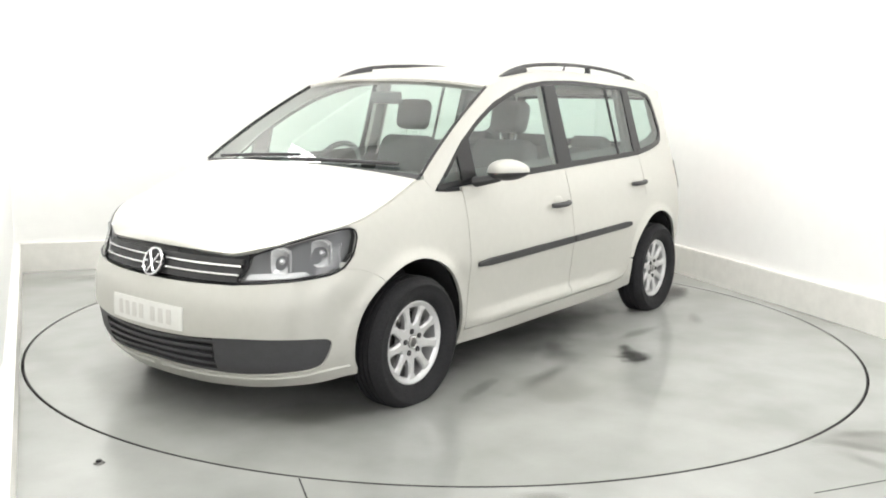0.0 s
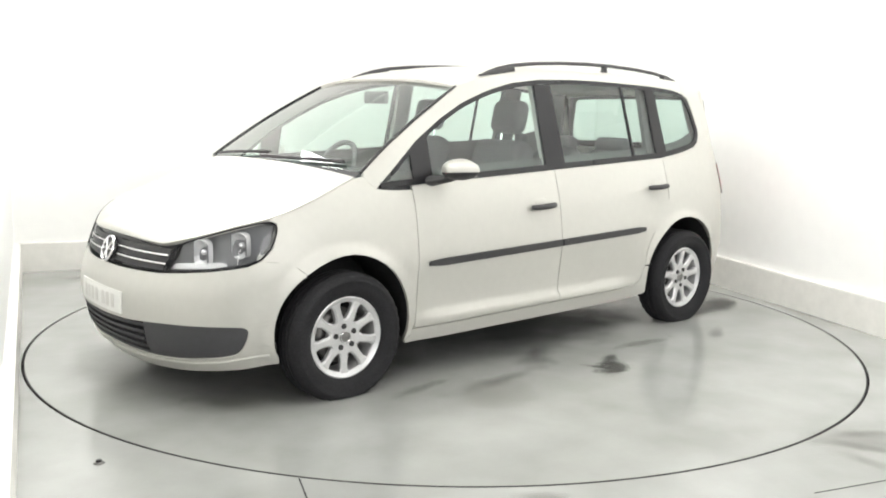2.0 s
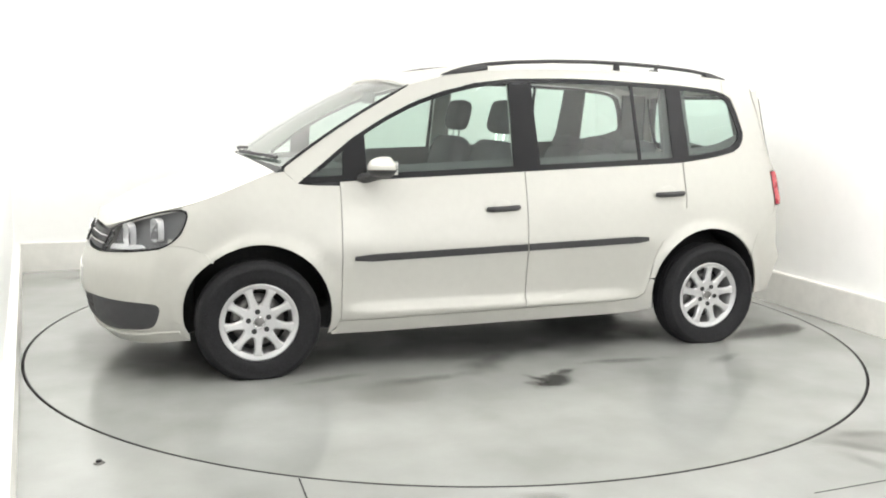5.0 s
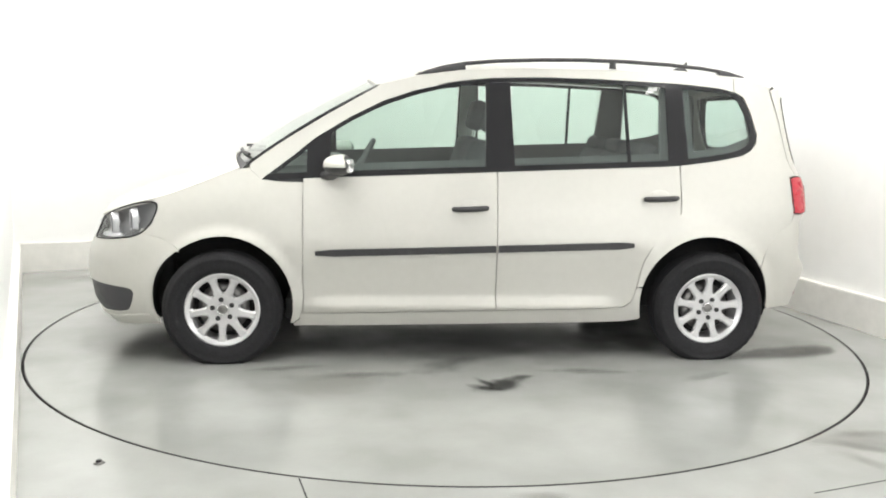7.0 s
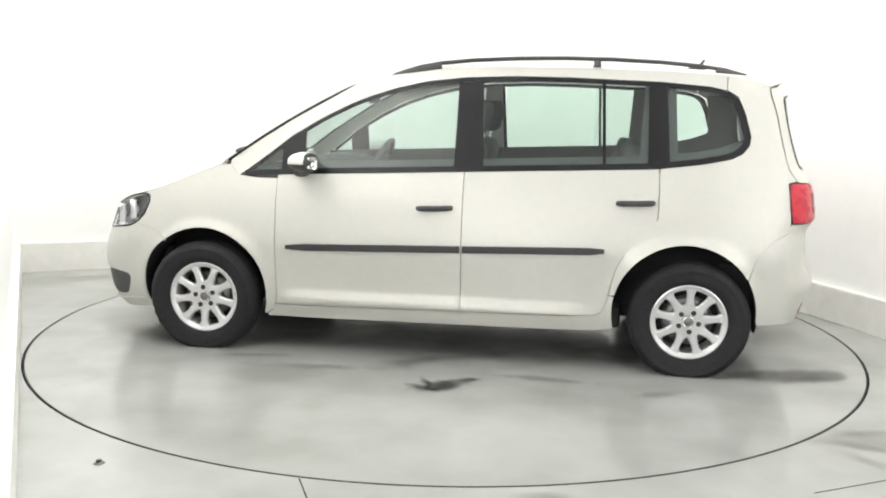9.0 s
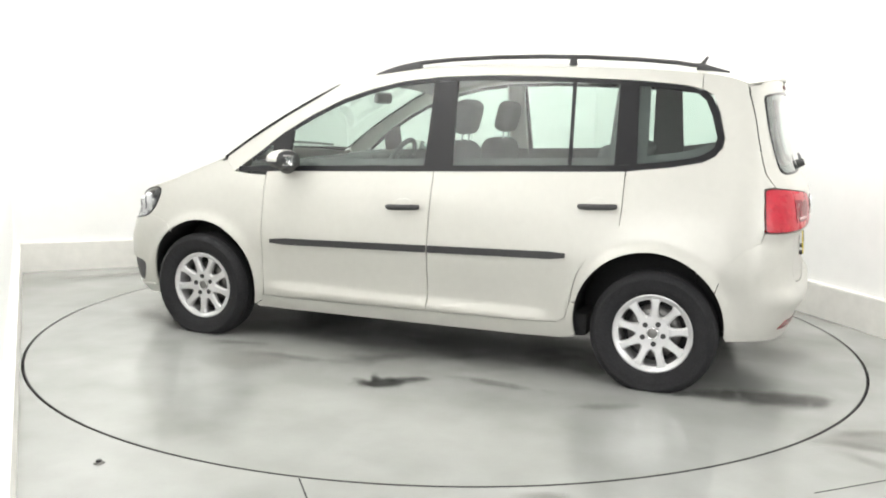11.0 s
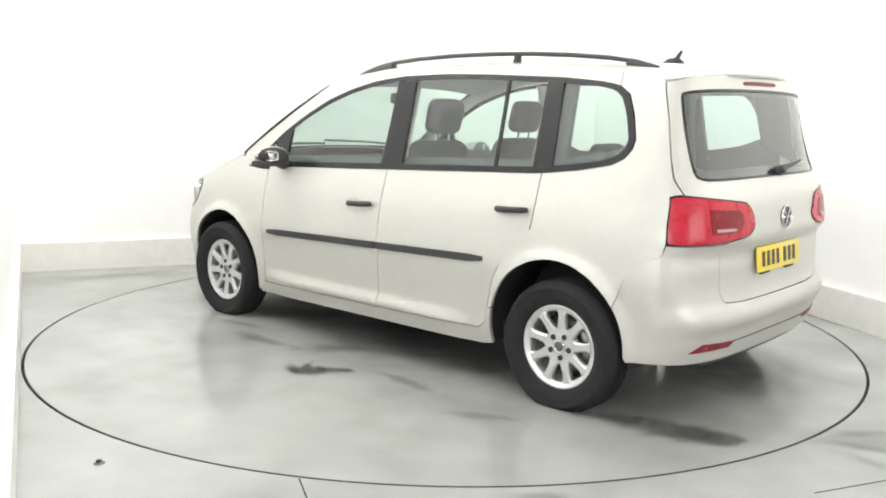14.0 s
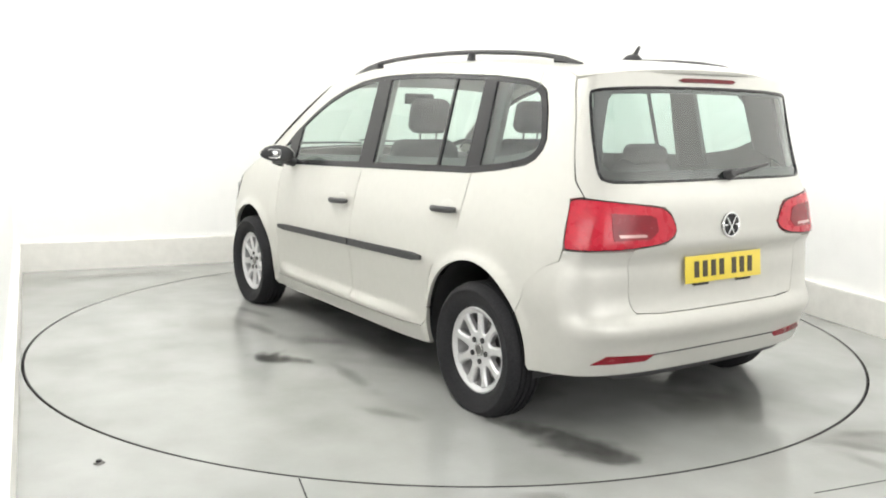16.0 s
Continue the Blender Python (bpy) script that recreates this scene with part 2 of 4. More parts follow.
DENSE = []
ext = [(PLAN[1][0], -PLAN[1][1])] + PLAN + [(PLAN[-2][0], -PLAN[-2][1])]
for i in range(len(PLAN) - 1):
    for k in range(16):
        t = k / 16
        DENSE.append(tuple(catmull(ext[i][c], ext[i + 1][c], ext[i + 2][c], ext[i + 3][c], t) for c in (0, 1)))
DENSE.append(PLAN[-1])
DX, DY = np.array([p[0] for p in DENSE]), np.array([p[1] for p in DENSE])
DS = np.concatenate([[0], np.cumsum(np.hypot(np.diff(DX), np.diff(DY)))])
SMAX = float(DS[-1])
FI = int(np.argmax(DY))


def smooth_table(rows):
    """A smooth curve through rows of (z, value)."""
    zs, vs = np.array([r[0] for r in rows]), np.array([r[1] for r in rows])
    m = np.gradient(vs, zs)

    def at(z):
        z = min(max(z, zs[0]), zs[-1])
        i = min(max(int(np.searchsorted(zs, z)) - 1, 0), len(zs) - 2)
        h = zs[i + 1] - zs[i]
        t = (z - zs[i]) / h
        return float((2 * t ** 3 - 3 * t * t + 1) * vs[i] + (t ** 3 - 2 * t * t + t) * h * m[i] + (-2 * t ** 3 + 3 * t * t) * vs[i + 1] + (t ** 3 - t * t) * h * m[i + 1])
    return at


wy = smooth_table([(0.12, 0.905), (0.20, 0.957), (0.27, 0.984), (0.318, 1.0), (0.345, 0.977), (0.40, 0.975), (0.5, 0.986), (0.62, 1.0), (0.75, 0.9855), (0.85, 0.967), (1.0, 0.919), (1.1, 0.884), (1.2, 0.851), (1.35, 0.803), (1.488, 0.7605), (1.6, 0.72)])
fx = smooth_table([(0.12, -0.10), (0.2, -0.03), (0.26, 0.012), (0.34, 0.030), (0.45, 0.038), (0.54, 0.028), (0.61, 0.0), (0.69, -0.03), (0.8, -0.07), (0.95, -0.14), (1.2, -0.3)])
rx_off = smooth_table([(0.2, 0.11), (0.28, 0.06), (0.36, 0.028), (0.42, 0.004), (0.46, -0.022), (0.487, -0.027), (0.520, -0.012), (0.548, 0.012), (0.60, 0.030), (0.70, 0.032), (0.785, 0.026), (0.815, 0.0), (0.9, 0.0), (1.0, 0.015), (1.1, 0.075), (1.25, 0.125), (1.5, 0.175), (1.6, 0.20)])


wy_ends = smooth_table([(0.12, 0.895), (0.20, 0.938), (0.30, 0.966), (0.40, 0.977), (0.5, 0.986), (0.62, 1.0), (0.75, 0.9855), (0.85, 0.967), (1.0, 0.919), (1.1, 0.884), (1.2, 0.851), (1.35, 0.803), (1.488, 0.7605), (1.6, 0.72)])


def sstep(a, b, x):
    t = min(max((x - a) / (b - a), 0.0), 1.0)
    return t * t * (3 - 2 * t)


WF, WR, ARCH = (1.335, 0.32), (-1.318, 0.33), 0.372


def skin(s, z, off=0.0):
    sg = 1.0
    if s < 0:
        s, sg = -s, -1.0
    if s > SMAX:
        s, sg = 2 * SMAX - s, -sg
    x, y = float(np.interp(s, DS, DX)), float(np.interp(s, DS, DY))
    e = 0.002
    nx = float(np.interp(s + e, DS, DY) - np.interp(s - e, DS, DY))
    ny = -float(np.interp(s + e, DS, DX) - np.interp(s - e, DS, DX))
    ln = math.hypot(nx, ny) or 1.0
    nx, ny = nx / ln, ny / ln
    fl = 0.0
    for wx, wz in (WF, WR):
        d = math.hypot(x - wx, z - wz)
        fl += 0.019 * math.exp(-((d - ARCH) / 0.034) ** 2)
    x2 = x + fx(z) * sstep(1.1, 2.05, x) + rx_off(z) * sstep(-1.7, -2.07, x)
    ends = max(sstep(0.70, 0.96, x), sstep(-0.64, -0.90, x))
    y2 = y * (wy(z) + (wy_ends(z) - wy(z)) * ends) * (1 + 0.012 * sstep(-1.55, -1.92, x) * sstep(0.98, 1.1, z)) + (fl * sstep(0.65, 0.80, y))
    return Vector((x2 + nx * off, sg * (y2 + ny * off), z))


def sx(x):
    return float(np.interp(-x, -DX, DS))


def Px(x, z):
    return (sx(x), z)


def half(y):
    return y + 0.044 * min(1.0, abs(y) / 0.2)


def Pf(y, z):
    return (float(np.interp(half(y) / wy(z), DY[:FI], DS[:FI])), z)


def Pr(y, z):
    return (float(np.interp(-half(y) / wy(z), -DY[FI:], DS[FI:])), z)


def arch(w, a0, a1, n=14, r=ARCH):
    return [Px(w[0] + r * math.cos(radians(a0 + (a1 - a0) * i / n)), w[1] + r * math.sin(radians(a0 + (a1 - a0) * i / n))) for i in range(n + 1)]


def rounded_line(pts, times=2, closed=False):
    """Corners of a line of (s, z) rounded off."""
    for _ in range(times):
        n, out = len(pts), []
        for i in range(n if closed else n - 1):
            (a, b), (c, d) = pts[i], pts[(i + 1) % n]
            out += [(0.75 * a + 0.25 * c, 0.75 * b + 0.25 * d), (0.25 * a + 0.75 * c, 0.25 * b + 0.75 * d)]
        pts = out if closed else [pts[0]] + out + [pts[-1]]
    return pts


def skin_mesh(poly, sym="", side=1, off=0.0, depth=0.018, step=0.05):
    """Skin panel over an outline of (s, z); sym mirrors it over the car's middle at its front or rear."""
    bm = bmesh.new()
    vs = [bm.verts.new((s, 0, z)) for s, z in poly]
    f = bm.faces.new(vs)
    bm.normal_update()
    bmesh.ops.triangulate(bm, faces=[f])
    s0, s1 = min(p[0] for p in poly), max(p[0] for p in poly)
    z0, z1 = min(p[1] for p in poly), max(p[1] for p in poly)
    for axis, lo, hi in ((0, s0, s1), (2, z0, z1)):
        if axis == 2:
            step = step / 2
        k = math.ceil((lo + 1e-4) / step)
        while k * step < hi - 1e-4:
            co = [0, 0, 0]
            no = [0, 0, 0]
            co[axis], no[axis] = k * step, 1
            bmesh.ops.bisect_plane(bm, geom=list(bm.verts) + list(bm.edges) + list(bm.faces), dist=1e-6, plane_co=co, plane_no=no)
            k += 1
    flat = {v: (v.co.x, v.co.z) for v in bm.verts}
    for v, (s, z) in flat.items():
        v.co = skin(s, z, off)
    if sym:
        geom = list(bm.verts) + list(bm.edges) + list(bm.faces)
        dup = bmesh.ops.duplicate(bm, geom=geom)["geom"]
        for v in dup:
            if isinstance(v, bmesh.types.BMVert):
                v.co.y = -v.co.y
        bmesh.ops.reverse_faces(bm, faces=[g for g in dup if isinstance(g, bmesh.types.BMFace)])
        bmesh.ops.remove_doubles(bm, verts=bm.verts, dist=0.0015)
    elif side < 0:
        for v in bm.verts:
            v.co.y = -v.co.y
    bmesh.ops.recalc_face_normals(bm, faces=bm.faces)
    bm.normal_update()
    # face outwards
    tot = 0.0
    for f in bm.faces:
        c = f.calc_center_median()
        tot += f.normal.dot(Vector((c.x * 0.3, c.y, 0.0))) * f.calc_area()
    if tot < 0:
        bmesh.ops.reverse_faces(bm, faces=bm.faces)
    bm.normal_update()
    if depth:
        nor = {v: v.normal.copy() for v in bm.verts}
        bnd = [e for e in bm.edges if e.is_boundary]
        src = {v for e in bnd for v in e.verts}
        for v in src:
            if abs(v.co.y) > 0.62 and abs(v.co.x) < 1.8:
                nor[v] = Vector((0, math.copysign(1, v.co.y), 0))
        low = {v: bm.verts.new(v.co - nor[v] * depth) for v in src}
        for e in bnd:
            lp = e.link_loops[0]
            a, b = lp.vert, lp.link_loop_next.vert
            f = bm.faces.new((b, a, low[a], low[b]))
            e.smooth = False
    for f in bm.faces:
        f.smooth = True
    return bm


car = new("car")
tagged(car, "pale champagne compact people carrier with black trim parked on the turntable", "car")


def skin_part(name, poly, material=PAINT, parent=car, label="", **kw):
    return finish(name, skin_mesh(poly, **kw), material, parent, label)


def both(name, poly, material=PAINT, label="", **kw):
    return [skin_part(name, poly, material, car, label, side=sd, **kw) for sd in (1, -1)]


# window outline: lower and upper edge over x
BX = [(1.115, 0.985), (0.84, 1.0), (-0.10, 1.04), (-1.15, 1.085), (-1.38, 1.115), (-1.53, 1.145), (-1.585, 1.175), (-1.612, 1.22), (-1.62, 1.26)]
TX = [(1.115, 0.995), (0.99, 1.09), (0.84, 1.21), (0.66, 1.32), (0.48, 1.41), (0.29, 1.475), (0.10, 1.52), (-0.12, 1.545), (-0.41, 1.555), (-0.69, 1.552), (-1.17, 1.535), (-1.41, 1.515), (-1.50, 1.495), (-1.55, 1.46), (-1.585, 1.38), (-1.62, 1.26)]


def zb(x):
    return float(np.interp(-x, [-p[0] for p in BX], [p[1] for p in BX]))


def zt(x):
    return float(np.interp(-x, [-p[0] for p in TX], [p[1] for p in TX]))


def span(x0, x1, n):
    return [x0 + (x1 - x0) * i / n for i in range(n + 1)]


HOODEDGE = [(0.0, 0.752), Pf(0.2, 0.751), Pf(0.40, 0.745), Pf(0.56, 0.790), Pf(0.68, 0.842), Px(1.80, 0.869), Px(1.70, 0.897), Px(1.55, 0.948), Px(1.40, 0.999), Px(1.262, 1.044)]
G = 0.003

# fender
both("front_fender", [Px(1.785, 0.868), Px(1.70, 0.892), Px(1.55, 0.943), Px(1.40, 0.994), Px(1.262, 1.038), Px(1.20, 1.045), Px(1.127, 0.985), Px(1.02, 0.974), Px(0.912, 0.985 - 0.012)]
     + [Px(0.912, 0.30), Px(0.935, 0.235), Px(0.968, 0.214)] + arch(WF, 197, 53) + [Px(1.60, 0.648), Px(1.69, 0.680), Px(1.780, 0.690), Px(1.737, 0.745), Px(1.727, 0.82), Px(1.740, 0.853)], step=0.034)
# front bumper, half outline, with the lower intake left open
INTAKE = [Pf(0.30, 0.223), Pf(0.42, 0.222), Pf(0.55, 0.230), Pf(0.65, 0.243), Pf(0.715, 0.254), Pf(0.744, 0.276), Pf(0.754, 0.335), Pf(0.748, 0.384), Pf(0.730, 0.400), Pf(0.5, 0.402), Pf(0.25, 0.385)]
INTAKE = rounded_line(INTAKE, 2)
BUMP = [(0.0, 0.612), Pf(0.2, 0.615), Pf(0.42, 0.620), Pf(0.55, 0.632), Px(1.90, 0.656), Px(1.83, 0.668), Px(1.783, 0.6885), Px(1.69, 0.6788), Px(1.60, 0.6468)]
BUMP += [arch(WF, 52.4 - 66.4 * i / 14, 0, 1, ARCH - 0.020 * sstep(0, 10, i))[0] for i in range(15)] + [Px(1.69, 0.205), Pf(0.70, 0.184), Pf(0.45, 0.158), Pf(0.25, 0.149), (0.0, 0.146), (0.0, 0.228)] + INTAKE + [(0.0, 0.378)]
bumper = skin_part("front_bumper", BUMP, sym="front", depth=0.012, step=0.04)
# side doors
dtop = lambda x0, x1: [Px(x, zb(x) - G) for x in span(x0, x1, 8)]
fdoor = both("front_door", dtop(0.908, -0.133) + [Px(-0.133, 0.292), Px(0.908, 0.272)])
rdoor = both("rear_door", dtop(-0.138, -1.162) + [Px(-1.162, 0.90), Px(-1.158, 0.82), Px(-1.125, 0.765), Px(-1.055, 0.70), Px(-0.994, 0.63), Px(-0.955, 0.56), Px(-0.935, 0.48), Px(-0.922, 0.40), Px(-0.902, 0.33), Px(-0.857, 0.302), Px(-0.138, 0.290)])
sills = both("sill", [Px(0.93, 0.266), Px(-0.135, 0.284), Px(-0.857, 0.295), Px(-0.903, 0.325), Px(-0.923, 0.395), Px(-0.929, 0.412)] + arch(WR, 12, -14, 6) + [Px(-0.942, 0.228), Px(-0.877, 0.214), Px(0.958, 0.196), Px(0.964, 0.211), Px(0.933, 0.231)], depth=0.02)
# quarter panel with the D-pillar
RS = [(-1.890, 1.036), (-1.850, 1.1), (-1.775, 1.35), (-1.725, 1.47), (-1.715, 1.513)]
quarter = both("quarter_panel", [Px(x, zb(x) - G) for x in (-1.168, -1.30, -1.38, -1.46, -1.53, -1.585)] + [Px(-1.618, 1.215), Px(-1.626, 1.26), Px(-1.592, 1.385), Px(-1.555, 1.468), Px(-1.50, 1.50), Px(-1.50, 1.575), Px(-1.64, 1.550), Px(-1.710, 1.524)]
     + [Px(x + 0.004, z) for x, z in RS[::-1]] + [Px(-1.86, 1.034), Px(-1.828, 1.027), Px(-1.830, 0.92), Px(-1.836, 0.826), Px(-1.838, 0.773), Px(-1.76, 0.7395), Px(-1.68, 0.663)]
     + arch(WR, 148, 14, 18) + [Px(-0.930, 0.415), Px(-0.941, 0.48), Px(-0.961, 0.562), Px(-1.000, 0.635), Px(-1.05, 0.706), Px(-1.12, 0.771), Px(-1.163, 0.825), Px(-1.168, 0.90)], step=0.034)
both("side_frame", [Px(x, zt(x) + G) for x in (1.110, 0.99, 0.84, 0.66, 0.48, 0.29, 0.10, -0.12, -0.41, -0.69, -1.17, -1.41, -1.496)] + [Px(-1.496, 1.575), Px(-1.2, 1.592), Px(-0.7, 1.603), Px(-0.3, 1.602), Px(0.05, 1.583), Px(0.3, 1.548), Px(0.50, 1.497), Px(0.80, 1.325), Px(1.0, 1.20), Px(1.19, 1.075), Px(1.198, 1.0465), Px(1.1285, 0.9865)])
# rear bumper and tailgate
TLOW = rounded_line([(SMAX, 0.543), Pr(0.455, 0.545), Pr(0.488, 0.575), Pr(0.500, 0.66), Pr(0.508, 0.818)], 1)
RB = [(SMAX, 0.541)] + [(q - 0.0007, z - 0.002) for q, z in TLOW[1:]] + [ Px(-1.92, 0.815), Px(-1.842, 0.818), Px(-1.840, 0.772), Px(-1.76, 0.7385), Px(-1.68, 0.662)] + arch(WR, 149, 184, 8) + [Px(-1.70, 0.285), Px(-1.86, 0.290), Pr(0.45, 0.282), (SMAX, 0.276)]
rbumper = skin_part("rear_bumper", RB, sym="rear", depth=0.014, step=0.034)
TG = [(SMAX, 0.545)] + [(q + 0.0007, z + 0.002) for q, z in TLOW[1:]] + [Pr(0.49, 0.828), Pr(0.355, 0.840), Pr(0.300, 0.868), Pr(0.284, 0.903), Pr(0.312, 0.965), Pr(0.345, 0.995), Pr(0.40, 1.004), Pr(0.60, 1.026), Px(-1.893, 1.034)]
TG += [Px(x - 0.005, z) for x, z in RS[1:]] + [Pr(0.50, 1.541), Pr(0.25, 1.556), (SMAX, 1.560), (SMAX, 1.492), Pr(0.25, 1.490), Pr(0.45, 1.484), Px(-1.840, 1.470), Px(-1.848, 1.44), Px(-1.910, 1.25), Px(-1.935, 1.13), Px(-1.945, 1.105), Pr(0.55, 1.090), Pr(0.25, 1.092), (SMAX, 1.093)]
tailgate = skin_part("tailgate", TG, sym="rear", depth=0.03)
RG = [(SMAX, 1.489), Pr(0.25, 1.487), Pr(0.45, 1.481), Px(-1.843, 1.467), Px(-1.851, 1.44), Px(-1.913, 1.25), Px(-1.938, 1.13), Px(-1.948, 1.108), Pr(0.55, 1.093), Pr(0.25, 1.095), (SMAX, 1.096)]
skin_part("rear_window", RG, REARGLASS, sym="rear", off=-0.004, depth=0)


# black window bands, panes and pillars
def strip(x0, x1, lo, hi, n=14):
    xs = span(x0, x1, n)
    return [Px(x, lo(x)) for x in xs] + [Px(x, hi(x)) for x in xs[::-1]]


BW = 0.030
lo2, hi2 = (lambda x: zb(x) + BW), (lambda x: zt(x) - 0.023)
both("belt_moulding", strip(1.10, -1.55, zb, lo2, 40), TRIM, "gloss black belt moulding", off=0.001, depth=0.012)
both("roof_moulding", strip(1.02, -1.52, hi2, zt, 40), TRIM, "gloss black upper window moulding", off=0.001, depth=0.012)
both("mirror_base_pillar", strip(0.890, 0.765, lo2, hi2, 3), TRIM, "black quarterlight pillar", off=0.001, depth=0.02)
both("b_pillar", [Px(-0.075, lo2(-0.075)), Px(-0.235, lo2(-0.235)), Px(-0.215, hi2(-0.2)), Px(-0.08, hi2(-0.08))], TRIM, "gloss black B-pillar cover", off=0.001, depth=0.02)
both("window_divider", [Px(-0.868, lo2(-0.87)), Px(-0.886, lo2(-0.886)), Px(-0.868, hi2(-0.87)), Px(-0.850, hi2(-0.85))], TRIM, off=0.002, depth=0.012)
both("c_pillar", [Px(-1.105, lo2(-1.1)), Px(-1.215, lo2(-1.21)), Px(-1.190, hi2(-1.19)), Px(-1.095, hi2(-1.09))], TRIM, "gloss black C-pillar cover", off=0.001, depth=0.02)
both("rear_edge_moulding", [Px(-1.53, zb(-1.53)), Px(-1.585, 1.175), Px(-1.612, 1.22), Px(-1.62, 1.26), Px(-1.585, 1.38), Px(-1.55, 1.46), Px(-1.50, 1.495), Px(-1.49, 1.468), Px(-1.522, 1.44), Px(-1.555, 1.37), Px(-1.588, 1.262), Px(-1.578, 1.22), Px(-1.555, 1.197), Px(-1.52, 1.175)], TRIM, off=0.0015, depth=0.012)
both("quarterlight", strip(1.06, 0.885, lambda x: min(lo2(x), hi2(x)), hi2, 5), GLASS, off=-0.004, depth=0)
both("front_window", strip(0.765, -0.075, lo2, hi2, 12), GLASS, off=-0.004, depth=0)
both("rear_door_window", strip(-0.225, -1.10, lo2, hi2, 12), GLASS, off=-0.004, depth=0)
both("rear_side_window", [Px(x, lo2(x)) for x in span(-1.20, -1.49, 6)] + [Px(-1.52, 1.177), Px(-1.555, 1.197), Px(-1.578, 1.22), Px(-1.588, 1.262), Px(-1.555, 1.37), Px(-1.522, 1.44)] + [Px(x, hi2(x)) for x in span(-1.49, -1.20, 6)], GLASS, off=-0.004, depth=0)


# bonnet
def loft(rows, material, name, parent=car, label="", depth=0.0, flip=False):
    bm = bmesh.new()
    vr = [[bm.verts.new(p) for p in row] for row in rows]
    for a, b in zip(vr, vr[1:]):
        for k in range(len(a) - 1):
            try:
                bm.faces.new((a[k], a[k + 1], b[k + 1], b[k]))
            except ValueError:
                pass
    bmesh.ops.remove_doubles(bm, verts=bm.verts, dist=0.0004)
    bmesh.ops.recalc_face_normals(bm, faces=bm.faces)
    bm.normal_update()
    if sum(f.normal.z * f.calc_area() for f in bm.faces) < 0:
        bmesh.ops.reverse_faces(bm, faces=bm.faces)
    bm.normal_update()
    if depth:
        nor = {v: v.normal.copy() for v in bm.verts}
        bnd = [e for e in bm.edges if e.is_boundary]
        low = {v: bm.verts.new(v.co - nor[v] * depth) for v in {v for e in bnd for v in e.verts}}
        for e in bnd:
            lp = e.link_loops[0]
            a, b = lp.vert, lp.link_loop_next.vert
            bm.faces.new((b, a, low[a], low[b]))
            e.smooth = False
    for f in bm.faces:
        f.smooth = True
    return finish(name, bm, material, parent, label)


def edge_at(tab, s):
    return float(np.interp(s, [p[0] for p in tab], [p[1] for p in tab]))


send = HOODEDGE[-1][0]
rows = []
for i in range(41):
    s = send * (i / 40)
    z = edge_at(HOODEDGE, s)
    b = skin(s, z)
    b.z += 0.003
    crown = 0.058 * sstep(0.0, 0.55, abs(b.y)) - 0.012 * sstep(1.6, 1.3, b.x)
    row = []
    for k in range(25):
        v = -1 + 2 * k / 24
        bow = 0.09 * sstep(1.5, 1.25, b.x) * (1 - v * v)
        row.append((b.x - 0.003 + bow, b.y * v * 0.994, b.z + crown * (1 - abs(v) ** 2.4)))
    rows.append(row)
loft(rows, PAINT, "bonnet", depth=0.02)

# windscreen, roof
WSB = lambda v: Vector((1.205 + 0.115 * (1 - v * v), 0.778 * v, 1.062 + 0.025 * (1 - v * v)))
WST = lambda v: Vector((0.505 + 0.05 * (1 - v * v), 0.655 * v, 1.492 + 0.035 * (1 - v * v)))
rows = []
for i in range(15):
    t = i / 14
    rows.append([tuple(WSB(-1 + 2 * k / 20).lerp(WST(-1 + 2 * k / 20), t) + Vector((0.014, 0, 0.014)) * (4 * t * (1 - t))) for k in range(21)])
loft(rows, GLASS, "windscreen")
WEDGE = lambda t, v: WSB(v).lerp(WST(v), t) + Vector((0.014, 0, 0.014)) * (4 * t * (1 - t))
for sd in (1, -1):
    bm = bmesh.new()
    tube(bm, [WEDGE(i / 12, sd) + Vector((0, 0.004 * sd, 0.003)) for i in range(13)], 0.008, 6)
    part("windscreen_seal", bm, TRIM, car)
bm = bmesh.new()
tube(bm, [WEDGE(1, -1 + i / 10) + Vector((0, 0, 0.002)) for i in range(21)], 0.005, 6)
part("windscreen_top_seal", bm, TRIM, car)

ROOFE = [(0.515, 1.494), (0.3, 1.548), (0.05, 1.583), (-0.3, 1.602), (-0.7, 1.603), (-1.2, 1.592), (-1.5, 1.573), (-1.64, 1.552), (-1.715, 1.523)]
rows = []
for i in range(45):
    x = 0.515 + (-1.715 - 0.515) * i / 44
    z = float(np.interp(-x, [-p[0] for p in ROOFE], [p[1] for p in ROOFE]))
    b = skin(sx(x), z)
    row = []
    for k in range(25):
        v = -1 + 2 * k / 24
        bow = 0.05 * sstep(0.2, 0.515, x) * (1 - v * v) - 0.150 * sstep(-1.35, -1.715, x) * (1 - abs(v) ** 3)
        row.append((x + bow, b.y * v, b.z + 0.042 * (1 - abs(v) ** 2.6) + 0.002))
    rows.append(row)
loft(rows, PAINT, "roof", depth=0.015)
rows = [[(p[0] * 0.98 - 0.01, p[1] * 0.97, p[2] - 0.035) for p in row] for row in rows]
loft(rows, LINING, "headlining", label="pale fabric headlining")

